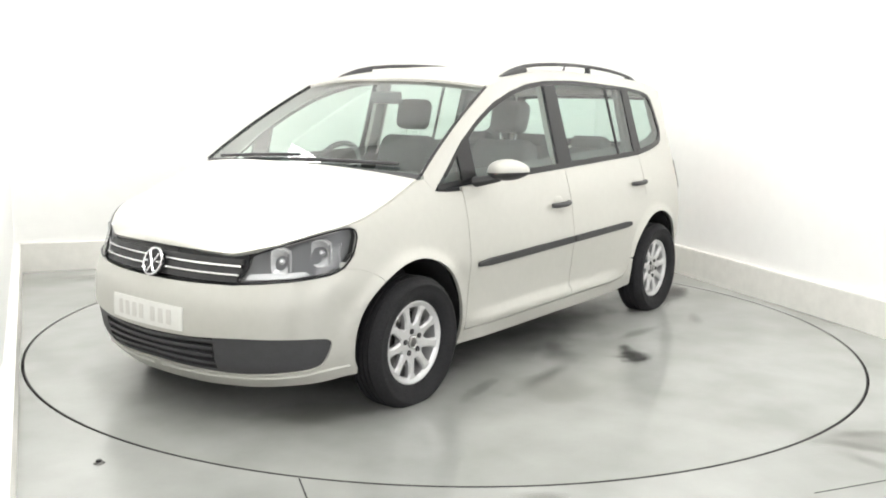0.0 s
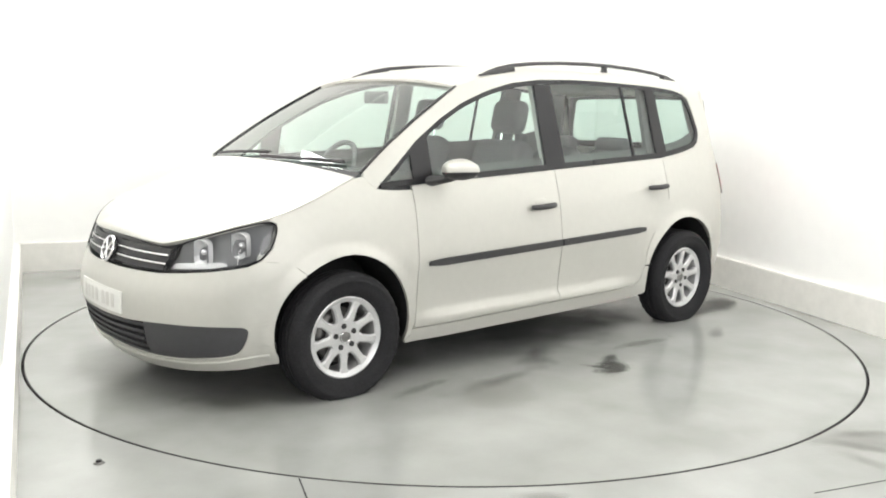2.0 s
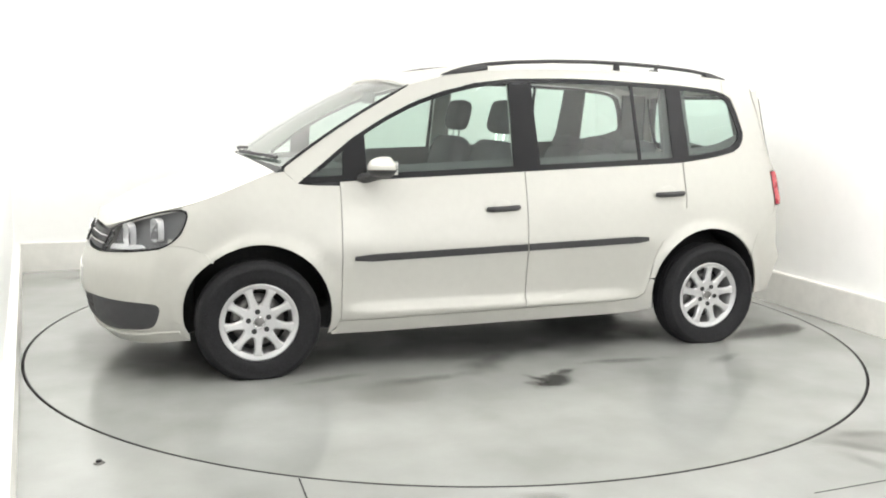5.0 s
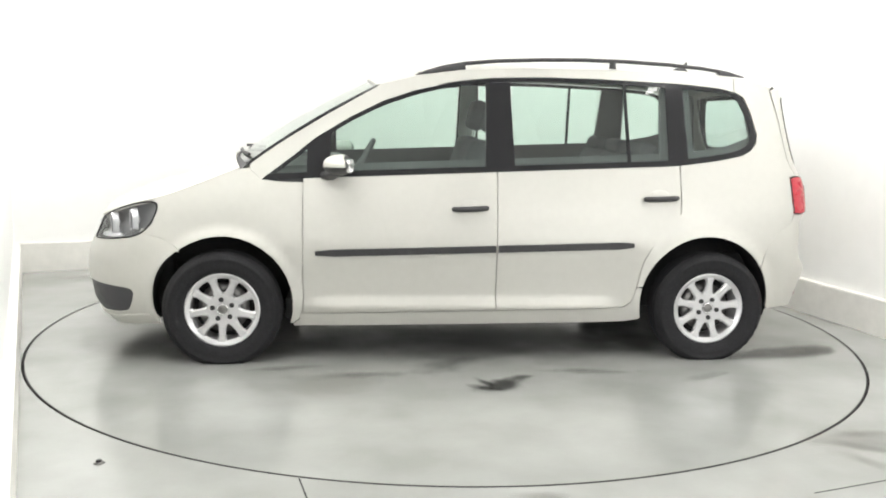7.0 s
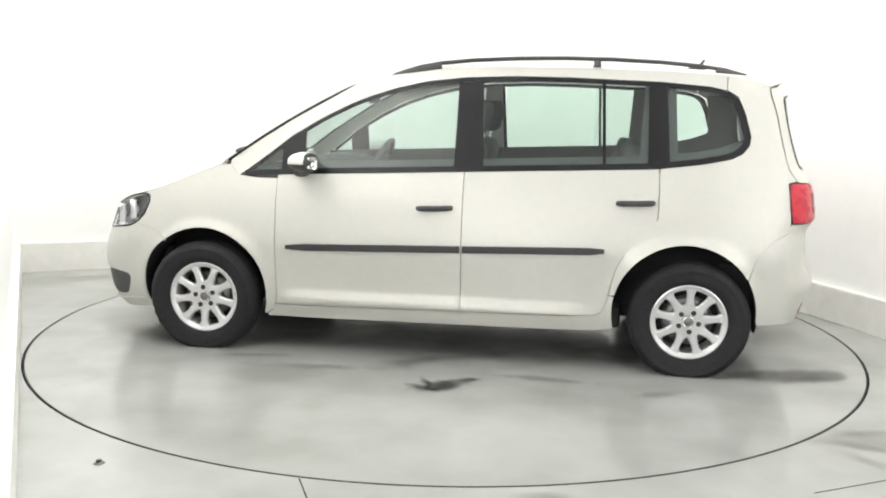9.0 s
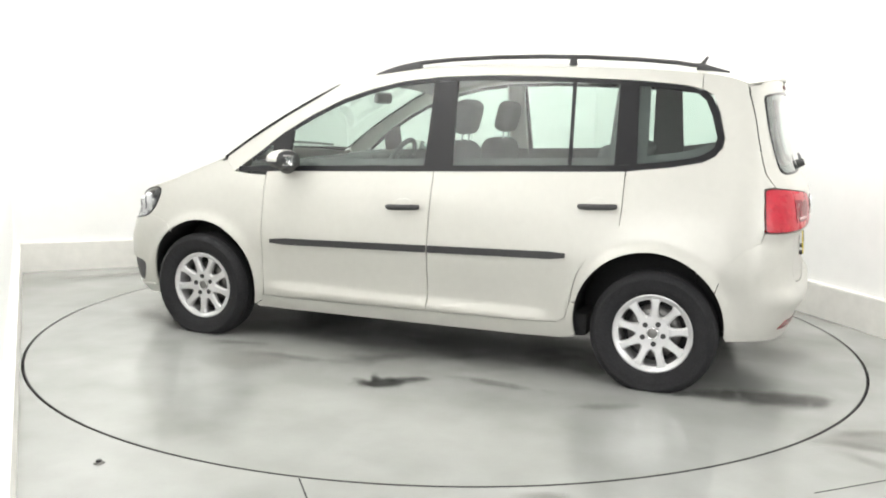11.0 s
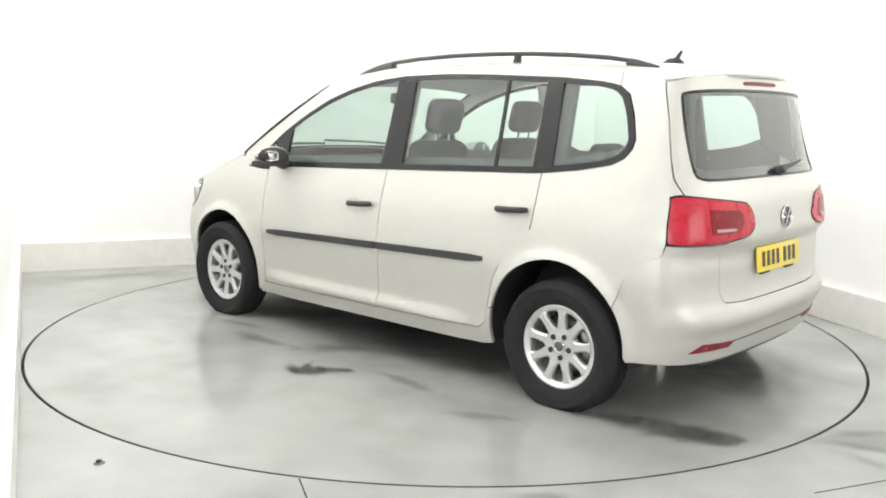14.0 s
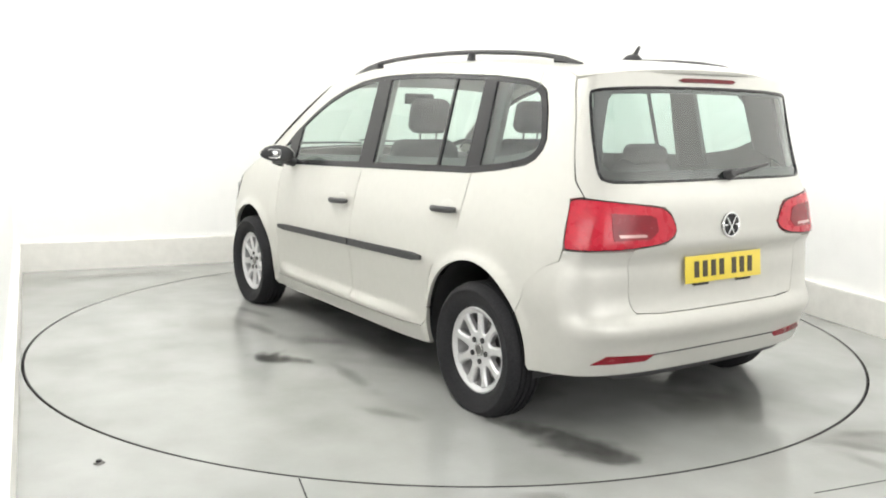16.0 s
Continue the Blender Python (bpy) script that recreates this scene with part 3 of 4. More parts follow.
# inner shell, floor pan and wheel wells
for sd in (1, -1):
    inner = [Px(1.10, 0.96), Px(0.0, 1.02), Px(-1.15, 1.06), Px(-1.75, 1.08), Px(-1.80, 0.62), Px(-1.72, 0.55)] + arch(WR, 142, 0, r=0.40) + [Px(-0.90, 0.24), Px(0.93, 0.23)] + arch(WF, 180, 70, r=0.40)
    finish("inner_side", skin_mesh(inner, side=sd, off=-0.015, depth=0), PAINT, car, "body-coloured inner panel behind the door gaps")
    for jamb in ([Px(1.80, 0.72), Px(1.58, 0.69), Px(1.555, 0.60), Px(1.66, 0.63), Px(1.80, 0.655)], [Px(-1.86, 0.80), Px(-1.66, 0.70), Px(-1.64, 0.63), Px(-1.70, 0.64), Px(-1.86, 0.74)], [Pr(0.46, 0.60), Pr(0.46, 0.81), Pr(0.54, 0.81), Pr(0.54, 0.60)]):
        finish("panel_jamb", skin_mesh(jamb, side=sd, off=-0.010, depth=0), PAINT, car)
# dark blocks beside the wheels and at both ends only shut out bright gaps
for name, c, size, bev, what in (
        ("floor_pan", (0.02, 0, 0.25), (1.80, 1.64, 0.06), 0.02, "dark underbody"), ("exhaust_tunnel", (0.0, 0, 0.27), (3.7, 0.98, 0.10), 0.02, "dark central tunnel"),
        ("gap_filler", (0.95, 0, 0.27), (0.14, 1.5, 0.13), 0.03, ""), ("gap_filler", (-0.93, 0, 0.27), (0.14, 1.5, 0.13), 0.03, ""),
        ("boot_well", (-1.72, 0, 0.42), (0.42, 1.2, 0.30), 0.03, "dark boot well"), ("rear_gap_filler", (-1.765, 0, 0.40), (0.15, 1.34, 0.22), 0.03, ""),
        ("front_gap_filler", (1.80, 0, 0.36), (0.34, 1.24, 0.34), 0.03, "")):
    bm = bmesh.new()
    box(bm, c, size, bev)
    part(name, bm, DARK, car, what)
for w in (WF, WR):
    for sd in (1, -1):
        bm = bmesh.new()
        n = 20
        for (r, y0, y1) in ((0.386, 0.54, 0.838),):
            a = [bm.verts.new((w[0] + r * math.cos(radians(-14 + 208 * k / n)), sd * y0, w[1] + r * math.sin(radians(-14 + 208 * k / n)))) for k in range(n + 1)]
            b = []
            for k in range(n + 1):
                # outer edge stays just behind the body skin
                ex, ez = w[0] + r * math.cos(radians(-14 + 208 * k / n)), w[1] + r * math.sin(radians(-14 + 208 * k / n))
                b.append(bm.verts.new((ex, sd * min(y1, skin(*Px(ex, ez), -0.022)[1]), ez)))
            for k in range(n):
                bm.faces.new((a[k], a[k + 1], b[k + 1], b[k]))
            bm.faces.new(a)
        part("wheel_arch_liner", bm, DARK, car, "black wheel arch liner")


# ---- wheels ----
SPOKE = {}


def wheel(x, y, spin, flip):
    hub_z = 0.290
    bm = bmesh.new()
    revolve(bm, [(0.168, -0.10), (0.190, -0.09), (0.200, -0.02), (0.203, 0.048), (0.203, 0.058), (0.194, 0.061), (0.182, 0.055), (0.171, 0.047), (0.168, 0.02), (0.172, -0.05), (0.162, -0.09)], 54, True)
    revolve(bm, [(0.002, 0.040), (0.032, 0.042), (0.034, 0.044), (0.064, 0.045), (0.082, 0.046), (0.088, 0.040), (0.090, 0.01)], 36)
    bmesh.ops.recalc_face_normals(bm, faces=bm.faces)
    whl = part("wheel", bm, ALLOY, car, "silver nine-spoke alloy wheel", sharp=35)
    if "me" not in SPOKE:
        sb = bmesh.new()
        prev = None
        for r, hw, yo in [(0.066, 0.022, 0.044), (0.084, 0.0275, 0.046), (0.096, 0.0225, 0.048), (0.125, 0.0195, 0.050), (0.152, 0.0200, 0.052), (0.166, 0.027, 0.053), (0.176, 0.034, 0.052)]:
            q = [sb.verts.new((r, yy, w)) for w, yy in ((-hw, yo - 0.008), (-hw * 0.6, yo), (hw * 0.6, yo), (hw, yo - 0.008), (hw * 0.9, yo - 0.032), (-hw * 0.9, yo - 0.032))]
            if prev:
                for j in range(6):
                    sb.faces.new((prev[j], prev[(j + 1) % 6], q[(j + 1) % 6], q[j]))
            prev = q
        bmesh.ops.recalc_face_normals(sb, faces=sb.faces)
        SPOKE["me"] = bpy.data.meshes.new("spoke")
        sb.to_mesh(SPOKE["me"])
        sb.free()
        SPOKE["me"].materials.append(ALLOY)
    for k in range(9):
        o = new("spoke", SPOKE["me"])
        o.parent = whl
        o.matrix_basis = Matrix.Rotation(-2 * math.pi * k / 9, 4, "Y")
    bm = bmesh.new()
    rt = 0.316
    prof = [(0.196, 0.052), (0.204, 0.066), (0.222, 0.082), (0.250, 0.094), (0.272, 0.0925), (0.276, 0.0955), (0.284, 0.0945), (0.288, 0.089), (0.298, 0.083), (0.308, 0.074), (0.3135, 0.062)]
    for c in (0.045, 0.015, -0.015, -0.045):
        prof += [(rt, c + 0.006), (rt - 0.008, c + 0.004), (rt - 0.008, c - 0.004), (rt, c - 0.006)]
    prof += [(0.3135, -0.062), (0.308, -0.074), (0.28, -0.092), (0.25, -0.094), (0.204, -0.066), (0.196, -0.06)]
    revolve(bm, prof, 72)
    for v in bm.verts:
        r = math.hypot(v.co.x, v.co.z)
        if r > 0.300 and abs(v.co.y) > 0.055 and round(math.atan2(v.co.z, v.co.x) / (2 * math.pi) * 72) % 2:
            v.co.x, v.co.z = v.co.x * (1 - 0.006 / r), v.co.z * (1 - 0.006 / r)
    for v in bm.verts:
        if v.co.z < -hub_z:
            d = -hub_z - v.co.z
            v.co.z = -hub_z
            v.co.y *= 1 + d * 2.0
    bmesh.ops.recalc_face_normals(bm, faces=bm.faces)
    tyre = part("tyre", bm, RUBBER, whl, "worn black rubber tyre", sharp=50)
    bm = bmesh.new()
    revolve(bm, [(0.001, 0.050), (0.022, 0.049), (0.028, 0.046), (0.030, 0.040)], 24)
    part("centre_cap", bm, STEEL, whl, "grey centre cap")
    bm = bmesh.new()
    revolve(bm, [(0.024, 0.050), (0.027, 0.052), (0.030, 0.050)], 24)
    part("cap_ring", bm, CHROME, whl)
    for k in range(5):
        a = 2 * math.pi * k / 5 + math.pi / 2
        bm = bmesh.new()
        bmesh.ops.create_cone(bm, cap_ends=True, segments=10, radius1=0.0145, radius2=0.0135, depth=0.012, matrix=Matrix.Translation((0.054 * math.cos(a), 0.0435, 0.054 * math.sin(a))) @ Matrix.Rotation(radians(-90), 4, "X"))
        part("wheel_bolt", bm, BLACK, whl, "dark wheel bolt")
    bm = bmesh.new()
    revolve(bm, [(0.05, -0.01), (0.135, -0.01), (0.135, -0.03), (0.05, -0.03)], 36, True)
    part("brake_disc", bm, STEEL, whl)
    bm = bmesh.new()
    revolve(bm, [(0.002, -0.06), (0.165, -0.065), (0.185, -0.09)], 36)
    part("brake_backplate", bm, DARK, whl)
    whl.matrix_basis = Matrix.Translation((x, y, hub_z)) @ Matrix.Rotation(math.pi if flip else 0, 4, "Z") @ Matrix.Rotation(radians(spin), 4, "Y")
    # the tyre stays flat on the ground
    tyre.matrix_basis = Matrix.Rotation(radians(-spin), 4, "Y")
    return whl


wheel(1.337, 0.807, 8, False)
wheel(1.337, -0.807, 0, True)
wheel(-1.350, 0.800, 188, False)
wheel(-1.350, -0.800, 20, True)


# ---- details on the skin ----
def frame_on(s, z, off=0.0):
    """Pose on the skin: local z outwards, local y upwards."""
    p = skin(s, z, off)
    a, b = skin(s + 0.01, z) - skin(s - 0.01, z), skin(s, z + 0.01) - skin(s, z - 0.01)
    n = a.cross(b).normalized()
    if n.dot(Vector((p.x * 0.3, p.y, 0))) < 0:
        n = -n
    up = (b - n * b.dot(n)).normalized()
    xa = up.cross(n)
    return Matrix((xa, up, n)).transposed().to_4x4(), p


def mirrored(bm):
    for v in bm.verts:
        v.co.y = -v.co.y
    bmesh.ops.reverse_faces(bm, faces=bm.faces)
    return bm


def skin_tube(path, off, r, seg=6, side=1):
    bm = bmesh.new()
    tube(bm, [skin(side * s, z, off) for s, z in path], r, seg)
    return bm


def spath(y0, y1, z, n=20):
    """Points across the nose at one height."""
    out = []
    for i in range(n + 1):
        y = y0 + (y1 - y0) * i / n
        s, _ = Pf(abs(y), z)
        out.append((s if y >= 0 else -s, z))
    return out


# grille between the headlamps
GR = [(0.0, 0.614), Pf(0.2, 0.617), Pf(0.43, 0.622), Pf(0.462, 0.69), Pf(0.45, 0.745), Pf(0.2, 0.749), (0.0, 0.750)]
grille = skin_part("grille", GR, TRIM, label="black slatted front grille", sym="front", off=-0.03, depth=0)
for k in range(3):
    z = 0.633 + 0.0375 * k
    slat = []
    for y in (0.0, 0.15, 0.30, 0.44):
        slat.append(Pf(y, z - 0.002))
    up = [(p[0], p[1] + 0.021) for p in slat[::-1]]
    skin_part("grille_slat", slat + up, BLACK, grille, sym="front", off=-0.012, depth=0.014)
for k in range(2):
    z = 0.662 + 0.0375 * k
    path = [(sg, zz) for sg, zz in spath(-0.44, 0.44, z)]
    part("chrome_strip", skin_tube(path, -0.006, 0.0052), CHROME, grille, "thin chrome grille strip")


def emblem(parent, m, r, label):
    bm = bmesh.new()
    bmesh.ops.create_cone(bm, cap_ends=True, segments=40, radius1=r, radius2=r * 0.94, depth=0.014, matrix=m)
    e = part("emblem", bm, TRIM, parent, label)
    bm = bmesh.new()
    pts = [m @ Vector((r * 0.93 * math.cos(2 * math.pi * k / 40), r * 0.93 * math.sin(2 * math.pi * k / 40), 0.008)) for k in range(41)]
    tube(bm, pts, r * 0.085, 6, cap=False)
    part("emblem_ring", bm, CHROME, e)
    for x0, y0, x1, y1 in ((-0.52, 0.62, 0.34, -0.72), (0.52, 0.62, -0.34, -0.72), (-0.82, 0.0, -0.45, 0.0), (0.82, 0.0, 0.45, 0.0)):
        bm = bmesh.new()
        tube(bm, [m @ Vector((x0 * r, y0 * r, 0.009)), m @ Vector((x1 * r, y1 * r, 0.009))], r * 0.075, 6)
        part("emblem_bar", bm, CHROME, e)


rot, p = frame_on(0.0, 0.675)
emblem(car, Matrix.Translation(p + Vector((0.004, 0, 0))) @ rot, 0.066, "round chrome-ringed nose badge")
rot, p = frame_on(SMAX, 0.903)
emblem(car, Matrix.Translation(p) @ rot, 0.056, "round chrome-ringed tailgate badge")

# lower intake: slats in the middle, plain blanks outside
IN = [(0.0, 0.222)] + INTAKE + [(0.0, 0.386)]
intake = skin_part("lower_intake", IN, DARK, label="black lower air intake", sym="front", off=-0.045, depth=0)
for k in range(5):
    z = 0.238 + 0.0285 * k
    dz = lambda y: -0.012 * (4 - k) / 4 * y / 0.35 + 0.014 * k / 4 * y / 0.35
    lo = [(0.0, z)] + [Pf(y, z + dz(y)) for y in (0.12, 0.24, 0.35)]
    skin_part("intake_slat", lo + [(q, zz + 0.014) for q, zz in lo[::-1]], GREYPL, intake, sym="front", off=-0.010, depth=0.02)
both("intake_blank", [Pf(0.35, 0.225), Pf(0.42, 0.224), Pf(0.55, 0.232), Pf(0.65, 0.246), Pf(0.715, 0.255), Pf(0.745, 0.278), Pf(0.755, 0.335), Pf(0.749, 0.383), Pf(0.730, 0.399), Pf(0.5, 0.401), Pf(0.35, 0.391)], GREYPL, "plain dark grey bumper insert", off=-0.010, depth=0.02)

# painted lip that runs from under the intake back to the wheel arch
for sd in (1, -1):
    part("bumper_lip", skin_tube(rounded_line([Pf(0.02, 0.203), Pf(0.30, 0.205), Pf(0.55, 0.212), Pf(0.68, 0.226), Px(1.85, 0.240), Px(1.715, 0.252)], 2), -0.003, 0.009, 8, sd), PAINT, bumper)

# headlamps
HL = [Pf(0.430, 0.626), Pf(0.55, 0.637), Pf(0.65, 0.648), Px(1.90, 0.661), Px(1.84, 0.672), Px(1.785, 0.693), Px(1.742, 0.75), Px(1.732, 0.82), Px(1.745, 0.851), Px(1.79, 0.863), Pf(0.68, 0.837), Pf(0.56, 0.783), Pf(0.466, 0.744), Pf(0.462, 0.69)]
HL2 = rounded_line(HL, 2, True)
for sd in (1, -1):
    lamp = skin_part("headlamp", HL, LAMPIN, label="headlamp with clear lens and smoked housing", side=sd, off=-0.05, depth=0)
    skin_part("lens", HL2, LENS, lamp, side=sd, off=-0.002, depth=0)
    part("lens_seal", skin_tube(HL2 + HL2[:1], 0.0, 0.0042, 6, sd), TRIM, lamp)
    for s0, z0, r0 in ((0.672, 0.722, 0.058), (0.862, 0.757, 0.058)):
        rot, p = frame_on(sd * s0, z0, -0.048)
        turn = Matrix.Translation(p) @ Matrix.Rotation(radians(-68 if sd > 0 else -112), 4, "Z")
        bm = bmesh.new()
        # bowl with its sides cut straight, facets round the bulb
        revolve(bm, [(0.010, -0.014), (0.022, -0.010), (r0 * 0.55, 0.004), (r0 * 0.9, 0.026), (r0, 0.034), (r0 + 0.003, 0.034), (r0 + 0.003, 0.0)], 14)
        for v in bm.verts:
            v.co.x = max(-r0 * 0.72, min(r0 * 0.72, v.co.x))
        bmesh.ops.transform(bm, matrix=turn, verts=bm.verts)
        part("reflector", bm, REFLECT, lamp, "bright facetted reflector bowl", sharp=12)
        bm = bmesh.new()
        bmesh.ops.create_uvsphere(bm, u_segments=14, v_segments=8, radius=0.015, matrix=Matrix.Translation(p + Vector((0.012, 0.006 * sd, 0))))
        part("bulb", bm, CHROME, lamp)
        bm = bmesh.new()
        tube(bm, [turn @ Vector((-r0 * 0.74, 0.036, -r0 * 0.7)), turn @ Vector((-r0 * 0.74, 0.036, r0 * 0.7))], 0.004, 6)
        part("reflector_rib", bm, LAMPIN, lamp)
    low = [Pf(0.462, 0.640), Pf(0.55, 0.646), Pf(0.65, 0.655), Pf(0.70, 0.668), Pf(0.68, 0.682), Pf(0.55, 0.672), Pf(0.475, 0.664)]
    skin_part("chrome_strip", low, REFLECT, lamp, side=sd, off=-0.030, depth=0.012)

# tail lamps
TL = [Px(-1.842, 0.829), Px(-1.836, 0.92), Px(-1.832, 1.012), Px(-1.842, 1.024), Px(-1.88, 1.028), Pr(0.60, 1.020), Pr(0.40, 0.998), Pr(0.352, 0.988), Pr(0.318, 0.96), Pr(0.288, 0.905), Pr(0.303, 0.874), Pr(0.358, 0.848), Pr(0.5, 0.833), Px(-1.93, 0.826), Px(-1.86, 0.823)]
TL2 = rounded_line(TL, 1, True)
for sd in (1, -1):
    tl = skin_part("tail_lamp", TL2, RED, label="red wrap-round tail lamp", side=sd, off=0.004, depth=0.03)
    part("lamp_seal", skin_tube(TL2 + TL2[:1], 0.002, 0.0032, 6, sd), TRIM, tl)
    skin_part("dark_lens", [Pr(0.60, 0.865), Pr(0.60, 0.975), Pr(0.43, 0.965), Pr(0.40, 0.95), Pr(0.39, 0.90), Pr(0.43, 0.868)], REDDARK, tl, "darker red inner lens", side=sd, off=0.0065, depth=0.004)
    skin_part("pale_lens", [Pr(0.575, 0.877), Pr(0.578, 0.890), Pr(0.455, 0.888), Pr(0.450, 0.877)], CLEARLENS, tl, "pale reversing lens", side=sd, off=0.0095, depth=0.004)
    skin_part("rear_reflector", [Pr(0.655, 0.340), Pr(0.588, 0.376), Pr(0.348, 0.362), Pr(0.392, 0.336)], REDDARK, label="red bumper reflector", side=sd, off=0.004, depth=0.012)
skin_part("high_brake_lamp", [(SMAX, 1.514), Pr(0.13, 1.513), Pr(0.15, 1.521), Pr(0.13, 1.530), (SMAX, 1.532)], BRAKERED, tailgate, "dark red high brake lamp", sym="rear", off=0.006, depth=0.012)
RG2 = rounded_line(RG, 2)
part("rear_window_edge", skin_tube(RG2, -0.002, 0.007, 6, 1), TRIM, tailgate)
part("rear_window_edge", skin_tube(RG2, -0.002, 0.007, 6, -1), TRIM, tailgate)
# black ceramic border inside the rear window
BORD = [(SMAX, 1.489), Pr(0.25, 1.487), Pr(0.45, 1.481), Px(-1.843, 1.467), Px(-1.851, 1.44), Px(-1.913, 1.25), Px(-1.938, 1.13), Px(-1.948, 1.108), Pr(0.55, 1.093), Pr(0.25, 1.095), (SMAX, 1.096), (SMAX, 1.140), Pr(0.25, 1.139), Pr(0.53, 1.135), Pr(0.575, 1.15), Pr(0.560, 1.25), Pr(0.515, 1.43), Pr(0.49, 1.455), Pr(0.25, 1.462), (SMAX, 1.464)]
skin_part("rear_window_border", BORD, TRIM, tailgate, "black border of the rear window", sym="rear", off=-0.010, depth=0)
# rear bumper crease and underside
skin_part("bumper_valance", [(SMAX, 0.276), Pr(0.45, 0.282), Pr(0.60, 0.286), Pr(0.50, 0.250), (SMAX, 0.240)], BLACK, rbumper, "black lower valance", sym="rear", off=-0.02, depth=0.03)
part("bumper_groove", skin_tube([(5.06 + k * (2 * (SMAX - 5.06)) / 24, 0.363) for k in range(25)], 0.0, 0.0035), BLACK, rbumper)
# rear wiper and the hatch grip
rot, p = frame_on(SMAX + 0.066, 1.118, 0.02)
bm = bmesh.new()
bmesh.ops.create_cone(bm, cap_ends=True, segments=14, radius1=0.026, radius2=0.018, depth=0.04, matrix=Matrix.Translation(p) @ rot)
wiper = part("rear_wiper", bm, BLACK, tailgate, "black rear wiper")
bm = bmesh.new()
tube(bm, [skin(SMAX + 0.066 + 0.052 * k, 1.120 + 0.006 * k, 0.022) for k in range(7)], [0.013, 0.011, 0.010, 0.009, 0.008, 0.007, 0.006], 6)
part("wiper_blade", bm, BLACK, wiper)


# number plates
def plate(name, m, w, h, material, ink, label, parent):
    bm = bmesh.new()
    box(bm, (0, 0, 0), (w, h, 0.005), 0.002)
    bmesh.ops.transform(bm, matrix=m, verts=bm.verts)
    pl = part(name, bm, material, parent, label)
    x = -w * 0.40
    for k in range(7):
        if k == 4:
            x += w * 0.055
        bm = bmesh.new()
        box(bm, (x + 0.020, 0, 0.003), (0.031, h * 0.60, 0.002))
        bmesh.ops.transform(bm, matrix=m, verts=bm.verts)
        part("plate_bar", bm, ink, pl, "plain character bar")
        x += w * 0.108
    return pl


def Pn(y, z):
    """Place on the nose at a true distance from the middle."""
    return Pf(y / 1.22 if y < 0.244 else y - 0.044, z)


front_plate = skin_part("number_plate", [(0.0, 0.400), Pn(0.12, 0.400), Pn(0.252, 0.402), Pn(0.252, 0.508), Pn(0.12, 0.510), (0.0, 0.510)], WHITEPL, bumper, "white front number plate", sym="front", off=0.005, depth=0.006)
for yc in (-0.18, -0.126, -0.072, -0.019, 0.0635, 0.1175, 0.1715):
    y0, y1 = abs(yc) - 0.015, abs(yc) + 0.015
    skin_part("plate_bar", [Pn(y0, 0.422), Pn(y1, 0.422), Pn(y1, 0.488), Pn(y0, 0.488)], INKPALE, front_plate, "plain pale character bar", side=1 if yc > 0 else -1, off=0.0066, depth=0.002)
rot = Matrix(((0, 0.10, -1), (-1, 0, 0), (0, 0.995, 0.10))).to_4x4()
rp = plate("number_plate", Matrix.Translation((-2.012, 0.0, 0.716)) @ rot, 0.50, 0.118, YELLOW, INK, "yellow rear number plate", tailgate)
for yy in (-0.14, 0.14):
    bm = bmesh.new()
    box(bm, (-2.006, yy, 0.650), (0.018, 0.09, 0.012), 0.003)
    part("plate_clip", bm, BLACK, rp)

# door handles, strips, seams
for sd, fd, rd in ((1, fdoor[0], rdoor[0]), (-1, fdoor[1], rdoor[1])):
    for door, x0, x1, z0, z1 in ((fd, 0.108, -0.078, 0.842, 0.850), (rd, -0.952, -1.138, 0.905, 0.912)):
        pts, n = [], 10
        for k in range(n + 1):
            t = k / n
            x = x0 + (x1 - x0) * t
            o = 0.012 + 0.030 * math.sin(math.pi * min(max((t - 0.0), 0), 1)) ** 0.45
            pts.append(skin(sd * sx(x), z0 + (z1 - z0) * t, o))
        bm = bmesh.new()
        tube(bm, pts, [0.013] + [0.0165] * (n - 1) + [0.013], 10, 0.95)
        part("handle", bm, BLACK, door, "black door handle")
        bm = bmesh.new()
        rot, p = frame_on(sd * sx((x0 + x1) / 2), (z0 + z1) / 2 + 0.020, 0.0)
        bmesh.ops.create_uvsphere(bm, u_segments=20, v_segments=10, radius=1.0, matrix=Matrix.Translation(p) @ rot @ Matrix.Diagonal((0.050, 0.026, 0.003, 1)))
        part("handle_cup", bm, PAINT, door)
    zs = lambda x: 0.600 + (0.85 - x) * 0.0292
    for door, x0, x1 in ((fd, 0.845, -0.128), (rd, -0.142, -0.895)):
        xs = span(x0, x1, 10)
        tipf, tipr = (x0 == 0.845), (x1 == -0.895)
        lo = [Px(x, zs(x) - (0.010 if (tipf and i == 0) or (tipr and i == 10) else 0.0185)) for i, x in enumerate(xs)]
        hi = [Px(x, zs(x) + (0.012 if (tipf and i == 0) or (tipr and i == 10) else 0.0185)) for i, x in enumerate(xs)]
        bm = skin_mesh(lo + hi[::-1], side=sd, off=0.013, depth=0.014)
        finish("rub_strip", bm, BLACK, door, "black protective rub strip")

